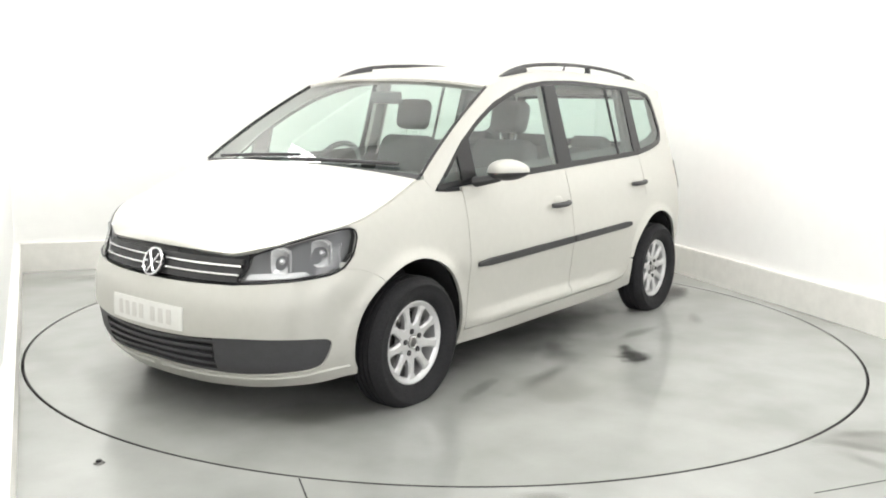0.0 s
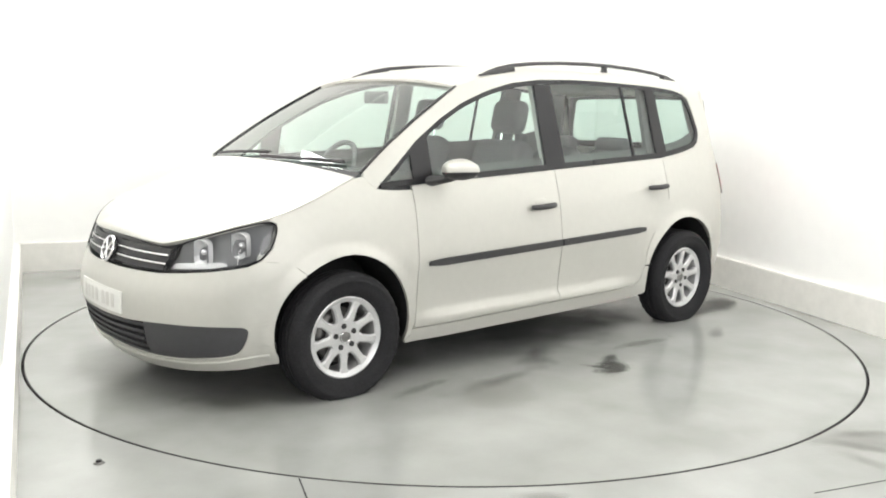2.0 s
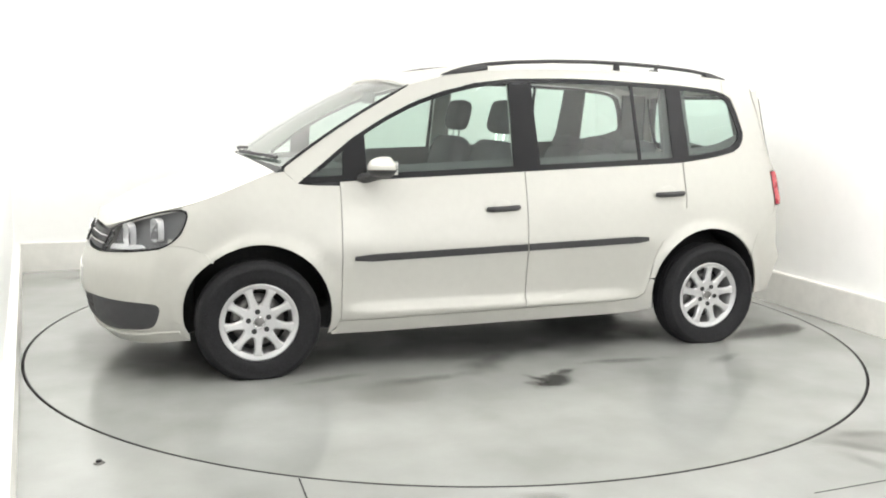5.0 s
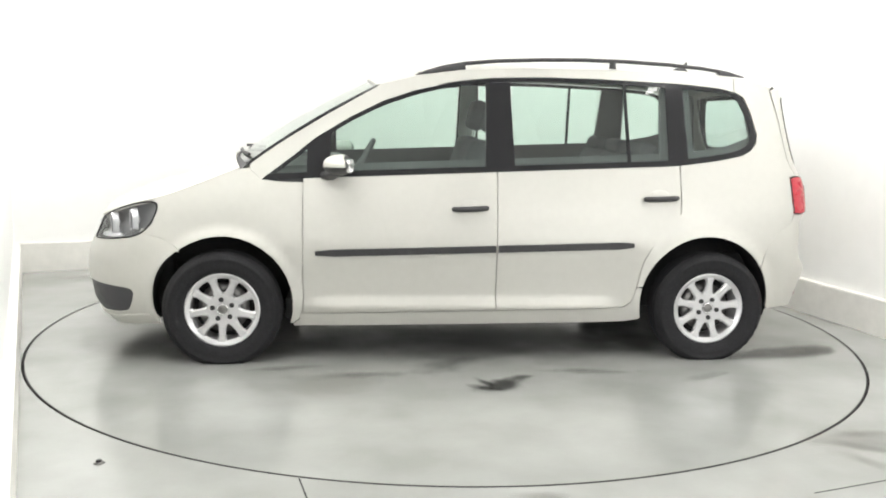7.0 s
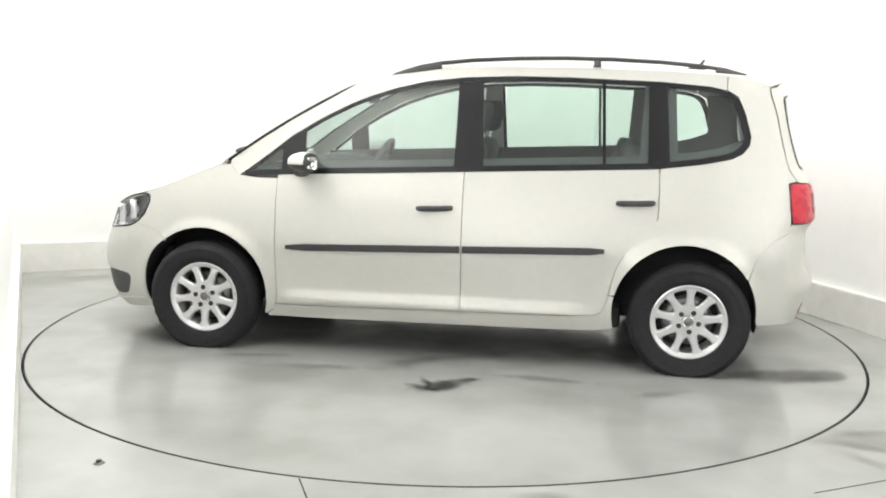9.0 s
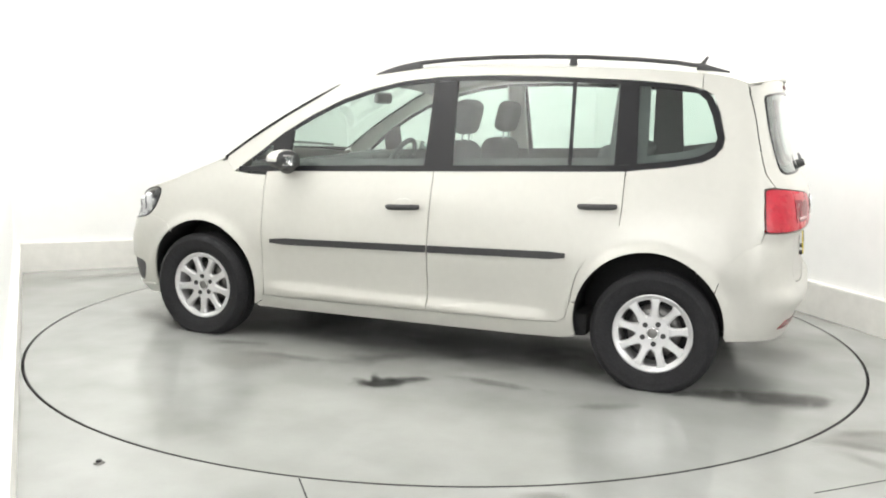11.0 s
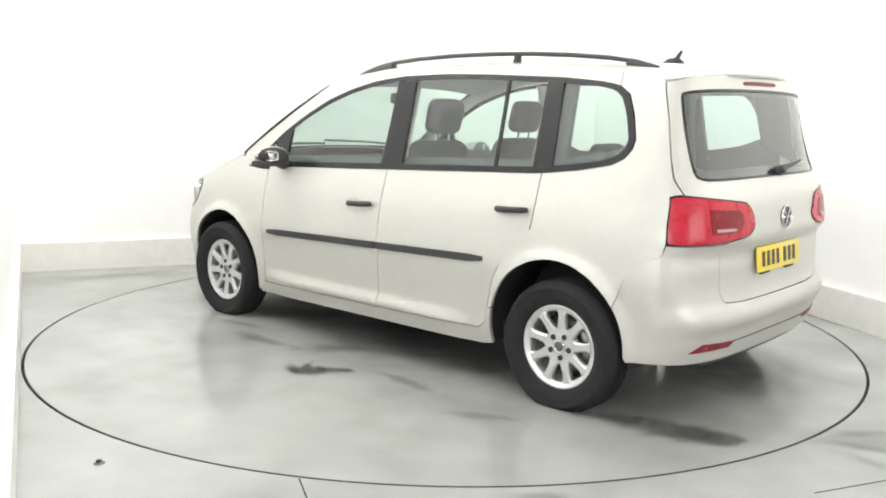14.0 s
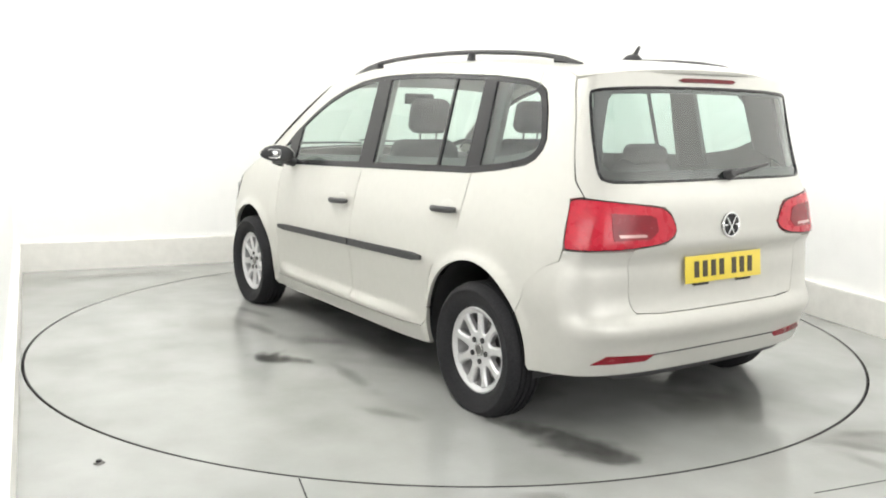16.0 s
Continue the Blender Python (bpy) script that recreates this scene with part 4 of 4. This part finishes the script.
# door mirrors
for sd in (1, -1):
    c = Vector((0.700, 0.950 * sd, 1.072))
    turn = Matrix.Rotation(radians(-14 * sd), 3, "Z")

    def shell_piece(keep, grow=1.0):
        """The faces of the rounded mirror housing that keep() takes."""
        b = bmesh.new()
        bmesh.ops.create_uvsphere(b, u_segments=40, v_segments=26, radius=1.0)
        bmesh.ops.delete(b, geom=[f for f in b.faces if not keep(f.calc_center_median())], context="FACES")
        for v in b.verts:
            x, y, z = v.co
            out = y * sd
            q = lambda w, e: math.copysign(abs(w) ** e, w)
            hz = (0.060 if z > 0 else 0.050) * (1.0 - 0.22 * max(0.0, out)) * grow
            v.co = c + turn @ Vector((q(x, 0.8) * (0.098 if x > 0 else 0.040) * grow - 0.030 * max(0.0, out) ** 2, q(y, 0.85) * 0.110 * grow, q(z, 0.85) * hz + 0.006 * out))
        return b

    shell = part("door_mirror", shell_piece(lambda p: p.z > -0.16 and p.x > -0.35), PAINT, car, "body-coloured door mirror with black lower shell", sharp=80)
    part("lower_shell", shell_piece(lambda p: p.z <= -0.16 or p.x <= -0.35, 0.985), BLACK, shell, "black lower mirror shell", sharp=80)
    bm = bmesh.new()
    tube(bm, [Vector((0.775, 0.79 * sd, 1.010)), Vector((0.755, 0.845 * sd, 1.020)), Vector((0.72, 0.91 * sd, 1.036))], [0.050, 0.040, 0.034], 10, 0.6)
    part("mirror_arm", bm, BLACK, shell)
    bm = bmesh.new()
    box(bm, c + turn @ Vector((-0.037, 0.022 * sd, 0.004)), (0.006, 0.085, 0.066), 0.02, Matrix.Rotation(radians(-14 * sd), 4, "Z"))
    part("mirror_glass", bm, CHROME, shell, "mirror glass")
    bm = bmesh.new()
    tube(bm, [c + turn @ Vector((0.092 - 0.0045 * k * k, sd * (0.0 + 0.026 * k), -0.012 + 0.0015 * k)) for k in range(4)], 0.0045, 6)
    part("indicator_lens", bm, CLEARLENS, shell)

# roof rails
RAIL = [(0.305, 0.612, 1.552), (0.24, 0.606, 1.576), (0.15, 0.600, 1.601), (0.03, 0.592, 1.624), (-0.15, 0.582, 1.642), (-0.40, 0.568, 1.655), (-0.65, 0.557, 1.660), (-0.90, 0.547, 1.657), (-1.15, 0.538, 1.646), (-1.35, 0.531, 1.630), (-1.50, 0.526, 1.610), (-1.61, 0.522, 1.584)]
for sd in (1, -1):
    bm = bmesh.new()
    tube(bm, [(x, y * sd, z) for x, y, z in RAIL], [0.006, 0.010] + [0.0125] * 8 + [0.011, 0.006], 8, 0.9)
    rl = part("roof_rail", bm, BLACK, car, "black roof rail")
    for pts, r in (([(0.29, 0.611, 1.555), (0.20, 0.604, 1.574), (0.10, 0.597, 1.590), (0.03, 0.592, 1.600)], [0.012, 0.020, 0.026, 0.026]), ([(-1.60, 0.522, 1.580), (-1.52, 0.525, 1.592), (-1.45, 0.528, 1.602)], [0.010, 0.018, 0.022]), ([(-0.82, 0.549, 1.652), (-0.82, 0.553, 1.615)], [0.018, 0.022])):
        bm = bmesh.new()
        tube(bm, [(x, y * sd, z) for x, y, z in pts], r, 8)
        part("rail_foot", bm, BLACK, rl)
# aerial
bm = bmesh.new()
tube(bm, [(-1.34, 0.02, 1.624), (-1.38, 0.02, 1.634), (-1.43, 0.02, 1.636), (-1.455, 0.02, 1.624)], [0.006, 0.018, 0.020, 0.012], 8)
aer = part("aerial", bm, BLACK, car, "short black roof aerial")
bm = bmesh.new()
tube(bm, [(-1.415, 0.02, 1.638), (-1.430, 0.02, 1.660), (-1.448, 0.02, 1.688)], [0.014, 0.011, 0.007], 7)
part("aerial_rod", bm, BLACK, aer)

# cowl and wipers
rows = []
for t in (0.0, 0.5, 1.0):
    row = []
    for k in range(21):
        v = -1 + 2 * k / 20
        a = Vector((1.245 + 0.09 * (1 - v * v), 0.772 * v, 1.030 + 0.045 * (1 - abs(v) ** 2.4)))
        row.append(tuple(a.lerp(WSB(v) + Vector((0.0, 0, 0.006)), t)))
    rows.append(row)
loft(rows, BLACK, "cowl", label="black plastic scuttle panel")
for y0, y1, t1 in ((-0.62, 0.05, 0.05), (0.02, 0.66, 0.045)):
    bm = bmesh.new()
    pts = [WEDGE(0.015 + t1 * k / 8, y0 / 0.786 + (y1 - y0) / 0.786 * k / 8) + Vector((0.010, 0, 0.012)) for k in range(9)]
    tube(bm, pts, 0.009, 6)
    part("wiper", bm, BLACK, car, "black windscreen wiper")

# ---- inside the car ----
def rounded(parent, name, c, size, bevel, material, rot=None, label=""):
    bm = bmesh.new()
    box(bm, c, size, bevel, rot, 4)
    return part(name, bm, material, parent, label, sharp=60)


def seat(x, y, back_top, width, head, lean=14, head_w=0.25):
    r = Matrix.Rotation(radians(-lean), 4, "Y")
    base = rounded(car, "seat", (x + 0.24, y, 0.60), (0.52, width, 0.17), 0.06, FABRIC, label="dark grey fabric seat")
    h = back_top - 0.62
    back = rounded(base, "seat_back", (x - 0.05, y, 0.62 + h / 2), (0.15, width, h), 0.065, FABRIC, r)
    for v in back.data.vertices:
        k = max(0.0, (v.co.z - 0.85) / (back_top - 0.85))
        v.co.y = y + (v.co.y - y) * (1 - 0.22 * k * k)
    if head:
        hx = x - 0.05 - (h / 2 + 0.13) * math.sin(radians(lean))
        rounded(base, "headrest", (hx, y, back_top + 0.130), (0.11, head_w, 0.20), 0.05, FABRIC, r)
        for q in (-0.055, 0.055):
            bm = bmesh.new()
            tube(bm, [(hx + 0.02, y + q, back_top - 0.03), (hx + 0.005, y + q, back_top + 0.07)], 0.007, 6)
            part("headrest_post", bm, CHROME, base)
    else:
        rounded(base, "headrest", (x - 0.05 - h / 2 * math.sin(radians(lean)), y, back_top + 0.02), (0.12, head_w + 0.03, 0.10), 0.04, FABRIC, r)


for yy in (0.38, -0.38):
    seat(-0.02, yy, 1.20, 0.50, True)
for yy in (0.48, 0.0, -0.48):
    seat(-0.92, yy, 1.13, 0.43, False, 16, 0.24)
rounded(car, "dashboard", (0.90, 0, 0.905), (0.50, 1.40, 0.26), 0.08, DASH, label="dark plastic dashboard")
rounded(car, "instrument_hood", (0.82, -0.36, 1.02), (0.22, 0.36, 0.09), 0.04, INTERIOR)
rounded(car, "centre_console", (0.45, 0, 0.58), (0.75, 0.22, 0.24), 0.04, INTERIOR)
rounded(car, "parcel_shelf", (-1.42, 0, 1.03), (0.60, 1.20, 0.03), 0.012, INTERIOR, label="dark luggage cover")
rounded(car, "rear_view_mirror", (0.55, 0, 1.43), (0.03, 0.22, 0.07), 0.014, INTERIOR)
bm = bmesh.new()
cw, tilt = Vector((0.60, -0.36, 0.99)), Matrix.Rotation(radians(62), 3, "Y")
tube(bm, [cw + tilt @ Vector((0.185 * math.cos(2 * math.pi * k / 32), 0.185 * math.sin(2 * math.pi * k / 32), 0)) for k in range(33)], 0.017, 8, cap=False)
for a in (200, 340, 90):
    tube(bm, [cw, cw + tilt @ Vector((0.18 * math.sin(radians(a)), 0.18 * math.cos(radians(a)), 0))], 0.016, 6)
bmesh.ops.create_uvsphere(bm, u_segments=16, v_segments=10, radius=1.0, matrix=Matrix.Translation(cw) @ tilt.to_4x4() @ Matrix.Diagonal((0.075, 0.075, 0.03, 1)))
part("steering_wheel", bm, INTERIOR, car, "black steering wheel")
for sd in (1, -1):
    xs = span(1.05, -1.7, 24)
    poly = [Px(x, 0.74) for x in xs] + [Px(x, zb(x) + 0.065) for x in xs[::-1]]
    finish("door_lining", skin_mesh(poly, side=sd, off=-0.045, depth=0), INTERIOR, car, "dark inner door lining")
    finish("pillar_lining", skin_mesh([Px(-0.09, 1.05), Px(-0.21, 1.055), Px(-0.20, 1.53), Px(-0.09, 1.53)], side=sd, off=-0.03, depth=0.03), LINING, car)
    finish("pillar_lining", skin_mesh([Px(-1.06, 1.09), Px(-1.26, 1.10), Px(-1.24, 1.51), Px(-1.08, 1.52)], side=sd, off=-0.035, depth=0.03), INTERIOR, car)
    finish("pillar_lining", skin_mesh([Px(-1.60, 1.20), Px(-1.84, 1.10), Px(-1.76, 1.49), Px(-1.56, 1.49)], side=sd, off=-0.035, depth=0.02), INTERIOR, car)
rounded(car, "boot_lining", (-1.72, 0, 0.80), (0.03, 1.2, 0.48), 0.01, INTERIOR)


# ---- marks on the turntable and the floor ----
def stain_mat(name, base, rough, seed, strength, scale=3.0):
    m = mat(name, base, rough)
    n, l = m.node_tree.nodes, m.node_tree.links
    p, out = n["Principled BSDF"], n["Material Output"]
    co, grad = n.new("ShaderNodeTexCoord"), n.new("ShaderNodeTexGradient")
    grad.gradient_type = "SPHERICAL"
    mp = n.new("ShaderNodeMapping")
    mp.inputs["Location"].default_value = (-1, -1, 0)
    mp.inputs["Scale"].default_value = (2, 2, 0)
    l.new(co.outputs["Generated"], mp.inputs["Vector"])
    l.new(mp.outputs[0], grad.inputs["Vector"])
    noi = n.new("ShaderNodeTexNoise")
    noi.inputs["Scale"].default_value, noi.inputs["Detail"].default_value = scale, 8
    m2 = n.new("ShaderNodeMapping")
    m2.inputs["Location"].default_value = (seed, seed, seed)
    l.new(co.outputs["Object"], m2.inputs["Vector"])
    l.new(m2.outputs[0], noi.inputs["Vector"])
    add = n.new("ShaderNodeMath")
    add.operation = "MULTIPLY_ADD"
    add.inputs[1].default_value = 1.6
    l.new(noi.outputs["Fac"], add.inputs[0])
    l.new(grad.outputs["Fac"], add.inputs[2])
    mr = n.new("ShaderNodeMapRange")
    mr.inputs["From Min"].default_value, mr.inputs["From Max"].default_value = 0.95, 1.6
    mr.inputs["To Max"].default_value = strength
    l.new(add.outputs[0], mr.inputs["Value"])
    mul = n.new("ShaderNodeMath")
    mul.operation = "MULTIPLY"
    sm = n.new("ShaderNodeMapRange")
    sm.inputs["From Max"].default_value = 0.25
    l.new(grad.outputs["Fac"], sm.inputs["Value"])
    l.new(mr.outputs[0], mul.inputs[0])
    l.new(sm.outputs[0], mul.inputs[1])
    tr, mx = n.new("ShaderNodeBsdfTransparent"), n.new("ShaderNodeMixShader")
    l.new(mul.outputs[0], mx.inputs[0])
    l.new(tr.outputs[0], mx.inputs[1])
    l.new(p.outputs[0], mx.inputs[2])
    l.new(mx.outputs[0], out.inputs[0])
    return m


def stain(name, x, y, w, h, turn, material, parent=None, label="", z=0.004):
    # each mark lies a little over the one before
    if parent:
        z = 0.0025 + 0.0006 * len(parent.children)
    bm = bmesh.new()
    n = 40
    bm.faces.new([bm.verts.new((w / 2 * math.cos(2 * math.pi * k / n), h / 2 * math.sin(2 * math.pi * k / n), 0)) for k in range(n)])
    ob = finish(name, bm, material, parent, label)
    ob.matrix_basis = pose(x, y, z, 0, 0, turn)
    return ob


OX, OY = -0.0571, -0.0429
OIL = stain_mat("oil_mark", (0.05, 0.051, 0.048), 0.22, 1.3, 0.55, 22)
# dampness plus painted shade, for the floor under the car and beside upstands
DAMP_SHADE = stain_mat("damp_shade_mark", (0.10, 0.10, 0.095), 0.14, 4.2, 0.36, 4)
TREAD = stain_mat("tyre_mark", (0.09, 0.09, 0.085), 0.3, 7.7, 0.5, 10)
SMUDGE = stain_mat("grey_smudge", (0.13, 0.125, 0.11), 0.25, 9.4, 0.3, 6)
DUST = stain_mat("dust_mark", (0.27, 0.265, 0.24), 0.4, 2.9, 0.25, 4)
SMEAR = stain_mat("scuff_mark", (0.085, 0.083, 0.075), 0.3, 5.3, 0.30, 9)
BROWN = stain_mat("brown_mark", (0.15, 0.14, 0.12), 0.35, 6.1, 0.27, 7)
for px, py, pw, ph, pa in (((-0.16, 1.22, 0.44, 0.20, 37), (-0.17, 1.24, 0.26, 0.24, 31), (-0.07, 1.27, 0.24, 0.10, -29), (-0.26, 1.12, 0.30, 0.10, 26), (-0.08, 1.18, 0.20, 0.07, -60))):
    stain("oil_stain", px, py, pw, ph, pa, OIL, turntable, "dark oily smear")
for px, py, pw, ph, pa in (((-1.72, 0.71, 0.60, 0.20, 20), (-1.95, 0.67, 0.60, 0.36, 20), (-2.08, 0.65, 0.52, 0.32, 23), (-2.16, 0.63, 0.30, 0.20, 18))):
    stain("tyre_mark", px, py, pw, ph, pa, TREAD, turntable, "dark tyre track")
for px, py, pw, ph, pa in (((0.09, 0.87, 0.75, 0.36, 50), (0.55, 1.05, 0.9, 0.16, 6), (-0.65, 1.02, 0.8, 0.14, -4), (0.95, 0.92, 0.7, 0.12, 12), (-1.25, 1.15, 0.5, 0.14, 30))):
    stain("scuff", px, py, pw, ph, pa, SMEAR, turntable, "dark scuffed streak")
# damp sheets with the shade below the car put into their dark colour
stain("shade_smudge_patch", -0.3 + OX, 0.35 + OY, 2.6, 1.5, 3, DAMP_SHADE, turntable, "damp sheen with shade painted under the car")
stain("shade_smudge_patch", -1.6 + OX, -0.45 + OY, 0.9, 0.7, 10, DAMP_SHADE, turntable)
for px, py, pw, ph, pa in ((1.0, 0.55, 1.0, 0.5, 20), (-1.1, 0.45, 1.0, 0.6, 5), (1.75, 0.6, 0.8, 0.5, -25), (-1.9, -0.2, 0.7, 0.8, 15)):
    stain("shade_smudge_patch", px + OX, py + OY, pw, ph, pa, SMUDGE, turntable, "faint grey smudge")
stain("dust_patch", 0.74 + OX, 1.24 + OY, 0.9, 0.5, 15, DUST, turntable, "dusty patch")
# the two upstand strips are damp floor with a darker reflection painted in
for k, (nm, x, y, w, h, a, mt, lb) in enumerate((("floor_stain", 1.72, -1.90, 0.7, 0.42, 35, BROWN, "brownish stain on the grey floor"), ("floor_stain", 1.76, -1.96, 0.42, 0.10, -25, BROWN, "brown streak on the grey floor"), ("floor_stain", 1.84, -1.80, 0.40, 0.09, 7, BROWN, "brown streak on the grey floor"), ("floor_stain", 1.72, -2.12, 0.36, 0.11, -54, BROWN, "brown streak on the grey floor"), ("floor_stain", 0.33, -2.53, 0.34, 0.12, 3, BROWN, "small brown stain on the floor"), ("floor_stain", 2.55, 0.55, 0.3, 1.3, 20, DAMP_SHADE, "damp dark floor strip along the upstand with its reflection painted in"), ("floor_stain", -2.6, 1.45, 1.3, 0.3, 24, DAMP_SHADE, "damp dark floor strip along the upstand with its reflection painted in"))):
    tagged(stain(nm, x, y, w, h, a, mt, z=0.002 + 0.0005 * k), lb, "stain")
bm = bmesh.new()
box(bm, (-0.50, -2.52, 0.0005), (0.006, 0.24, 0.003), 0, Matrix.Rotation(radians(18), 4, "Z"))
tagged(finish("floor_joint", bm, GAP), "thin dark joint in the floor", "floor joint", kind="structure")
bm = bmesh.new()
box(bm, (1.55, -2.37, 0.0005), (0.36, 0.0022, 0.003), 0, Matrix.Rotation(radians(22), 4, "Z"))
tagged(finish("floor_joint", bm, GAP), "thin dark joint in the floor", "floor joint", kind="structure")
bolt = new("floor_bolt")
tagged(bolt, "small dark steel anchor bolt set in the floor", "bolt")
bm = bmesh.new()
bmesh.ops.create_cone(bm, cap_ends=True, segments=20, radius1=0.022, radius2=0.018, depth=0.006, matrix=Matrix.Translation((0, 0, 0.003)))
part("washer", bm, STEEL, bolt)
bm = bmesh.new()
bmesh.ops.create_cone(bm, cap_ends=True, segments=6, radius1=0.011, radius2=0.010, depth=0.010, matrix=Matrix.Translation((0, 0, 0.010)))
part("bolt_head", bm, BLACK, bolt)
bolt.matrix_basis = pose(-1.331, -2.30, 0)


def motions():
    """The turntable carries the car round."""
    rows = [(0.0, 233.23), (0.5, 230.82), (1.0, 227.42), (1.5, 224.0), (2.0, 220.41), (2.5, 216.97), (3.0, 213.46), (3.5, 210.16), (4.0, 206.68), (6.5, 189.55), (7.0, 185.92), (7.5, 182.19), (8.0, 178.56),
            (8.5, 175.09), (9.0, 171.58), (11.5, 155.21), (12.0, 151.67), (12.5, 148.29), (13.0, 144.81), (13.5, 141.43), (14.0, 137.9), (14.5, 134.51), (15.0, 130.92), (15.5, 127.57), (16.0, 123.94)]
    walk(turntable, [(t, pose(0, 0, 0, 0, 0, a)) for t, a in rows])
    walk(car, [(t, pose(0, 0, 0, 0, 0, a) @ pose(-0.0571, -0.0869, 0)) for t, a in rows])


motions()
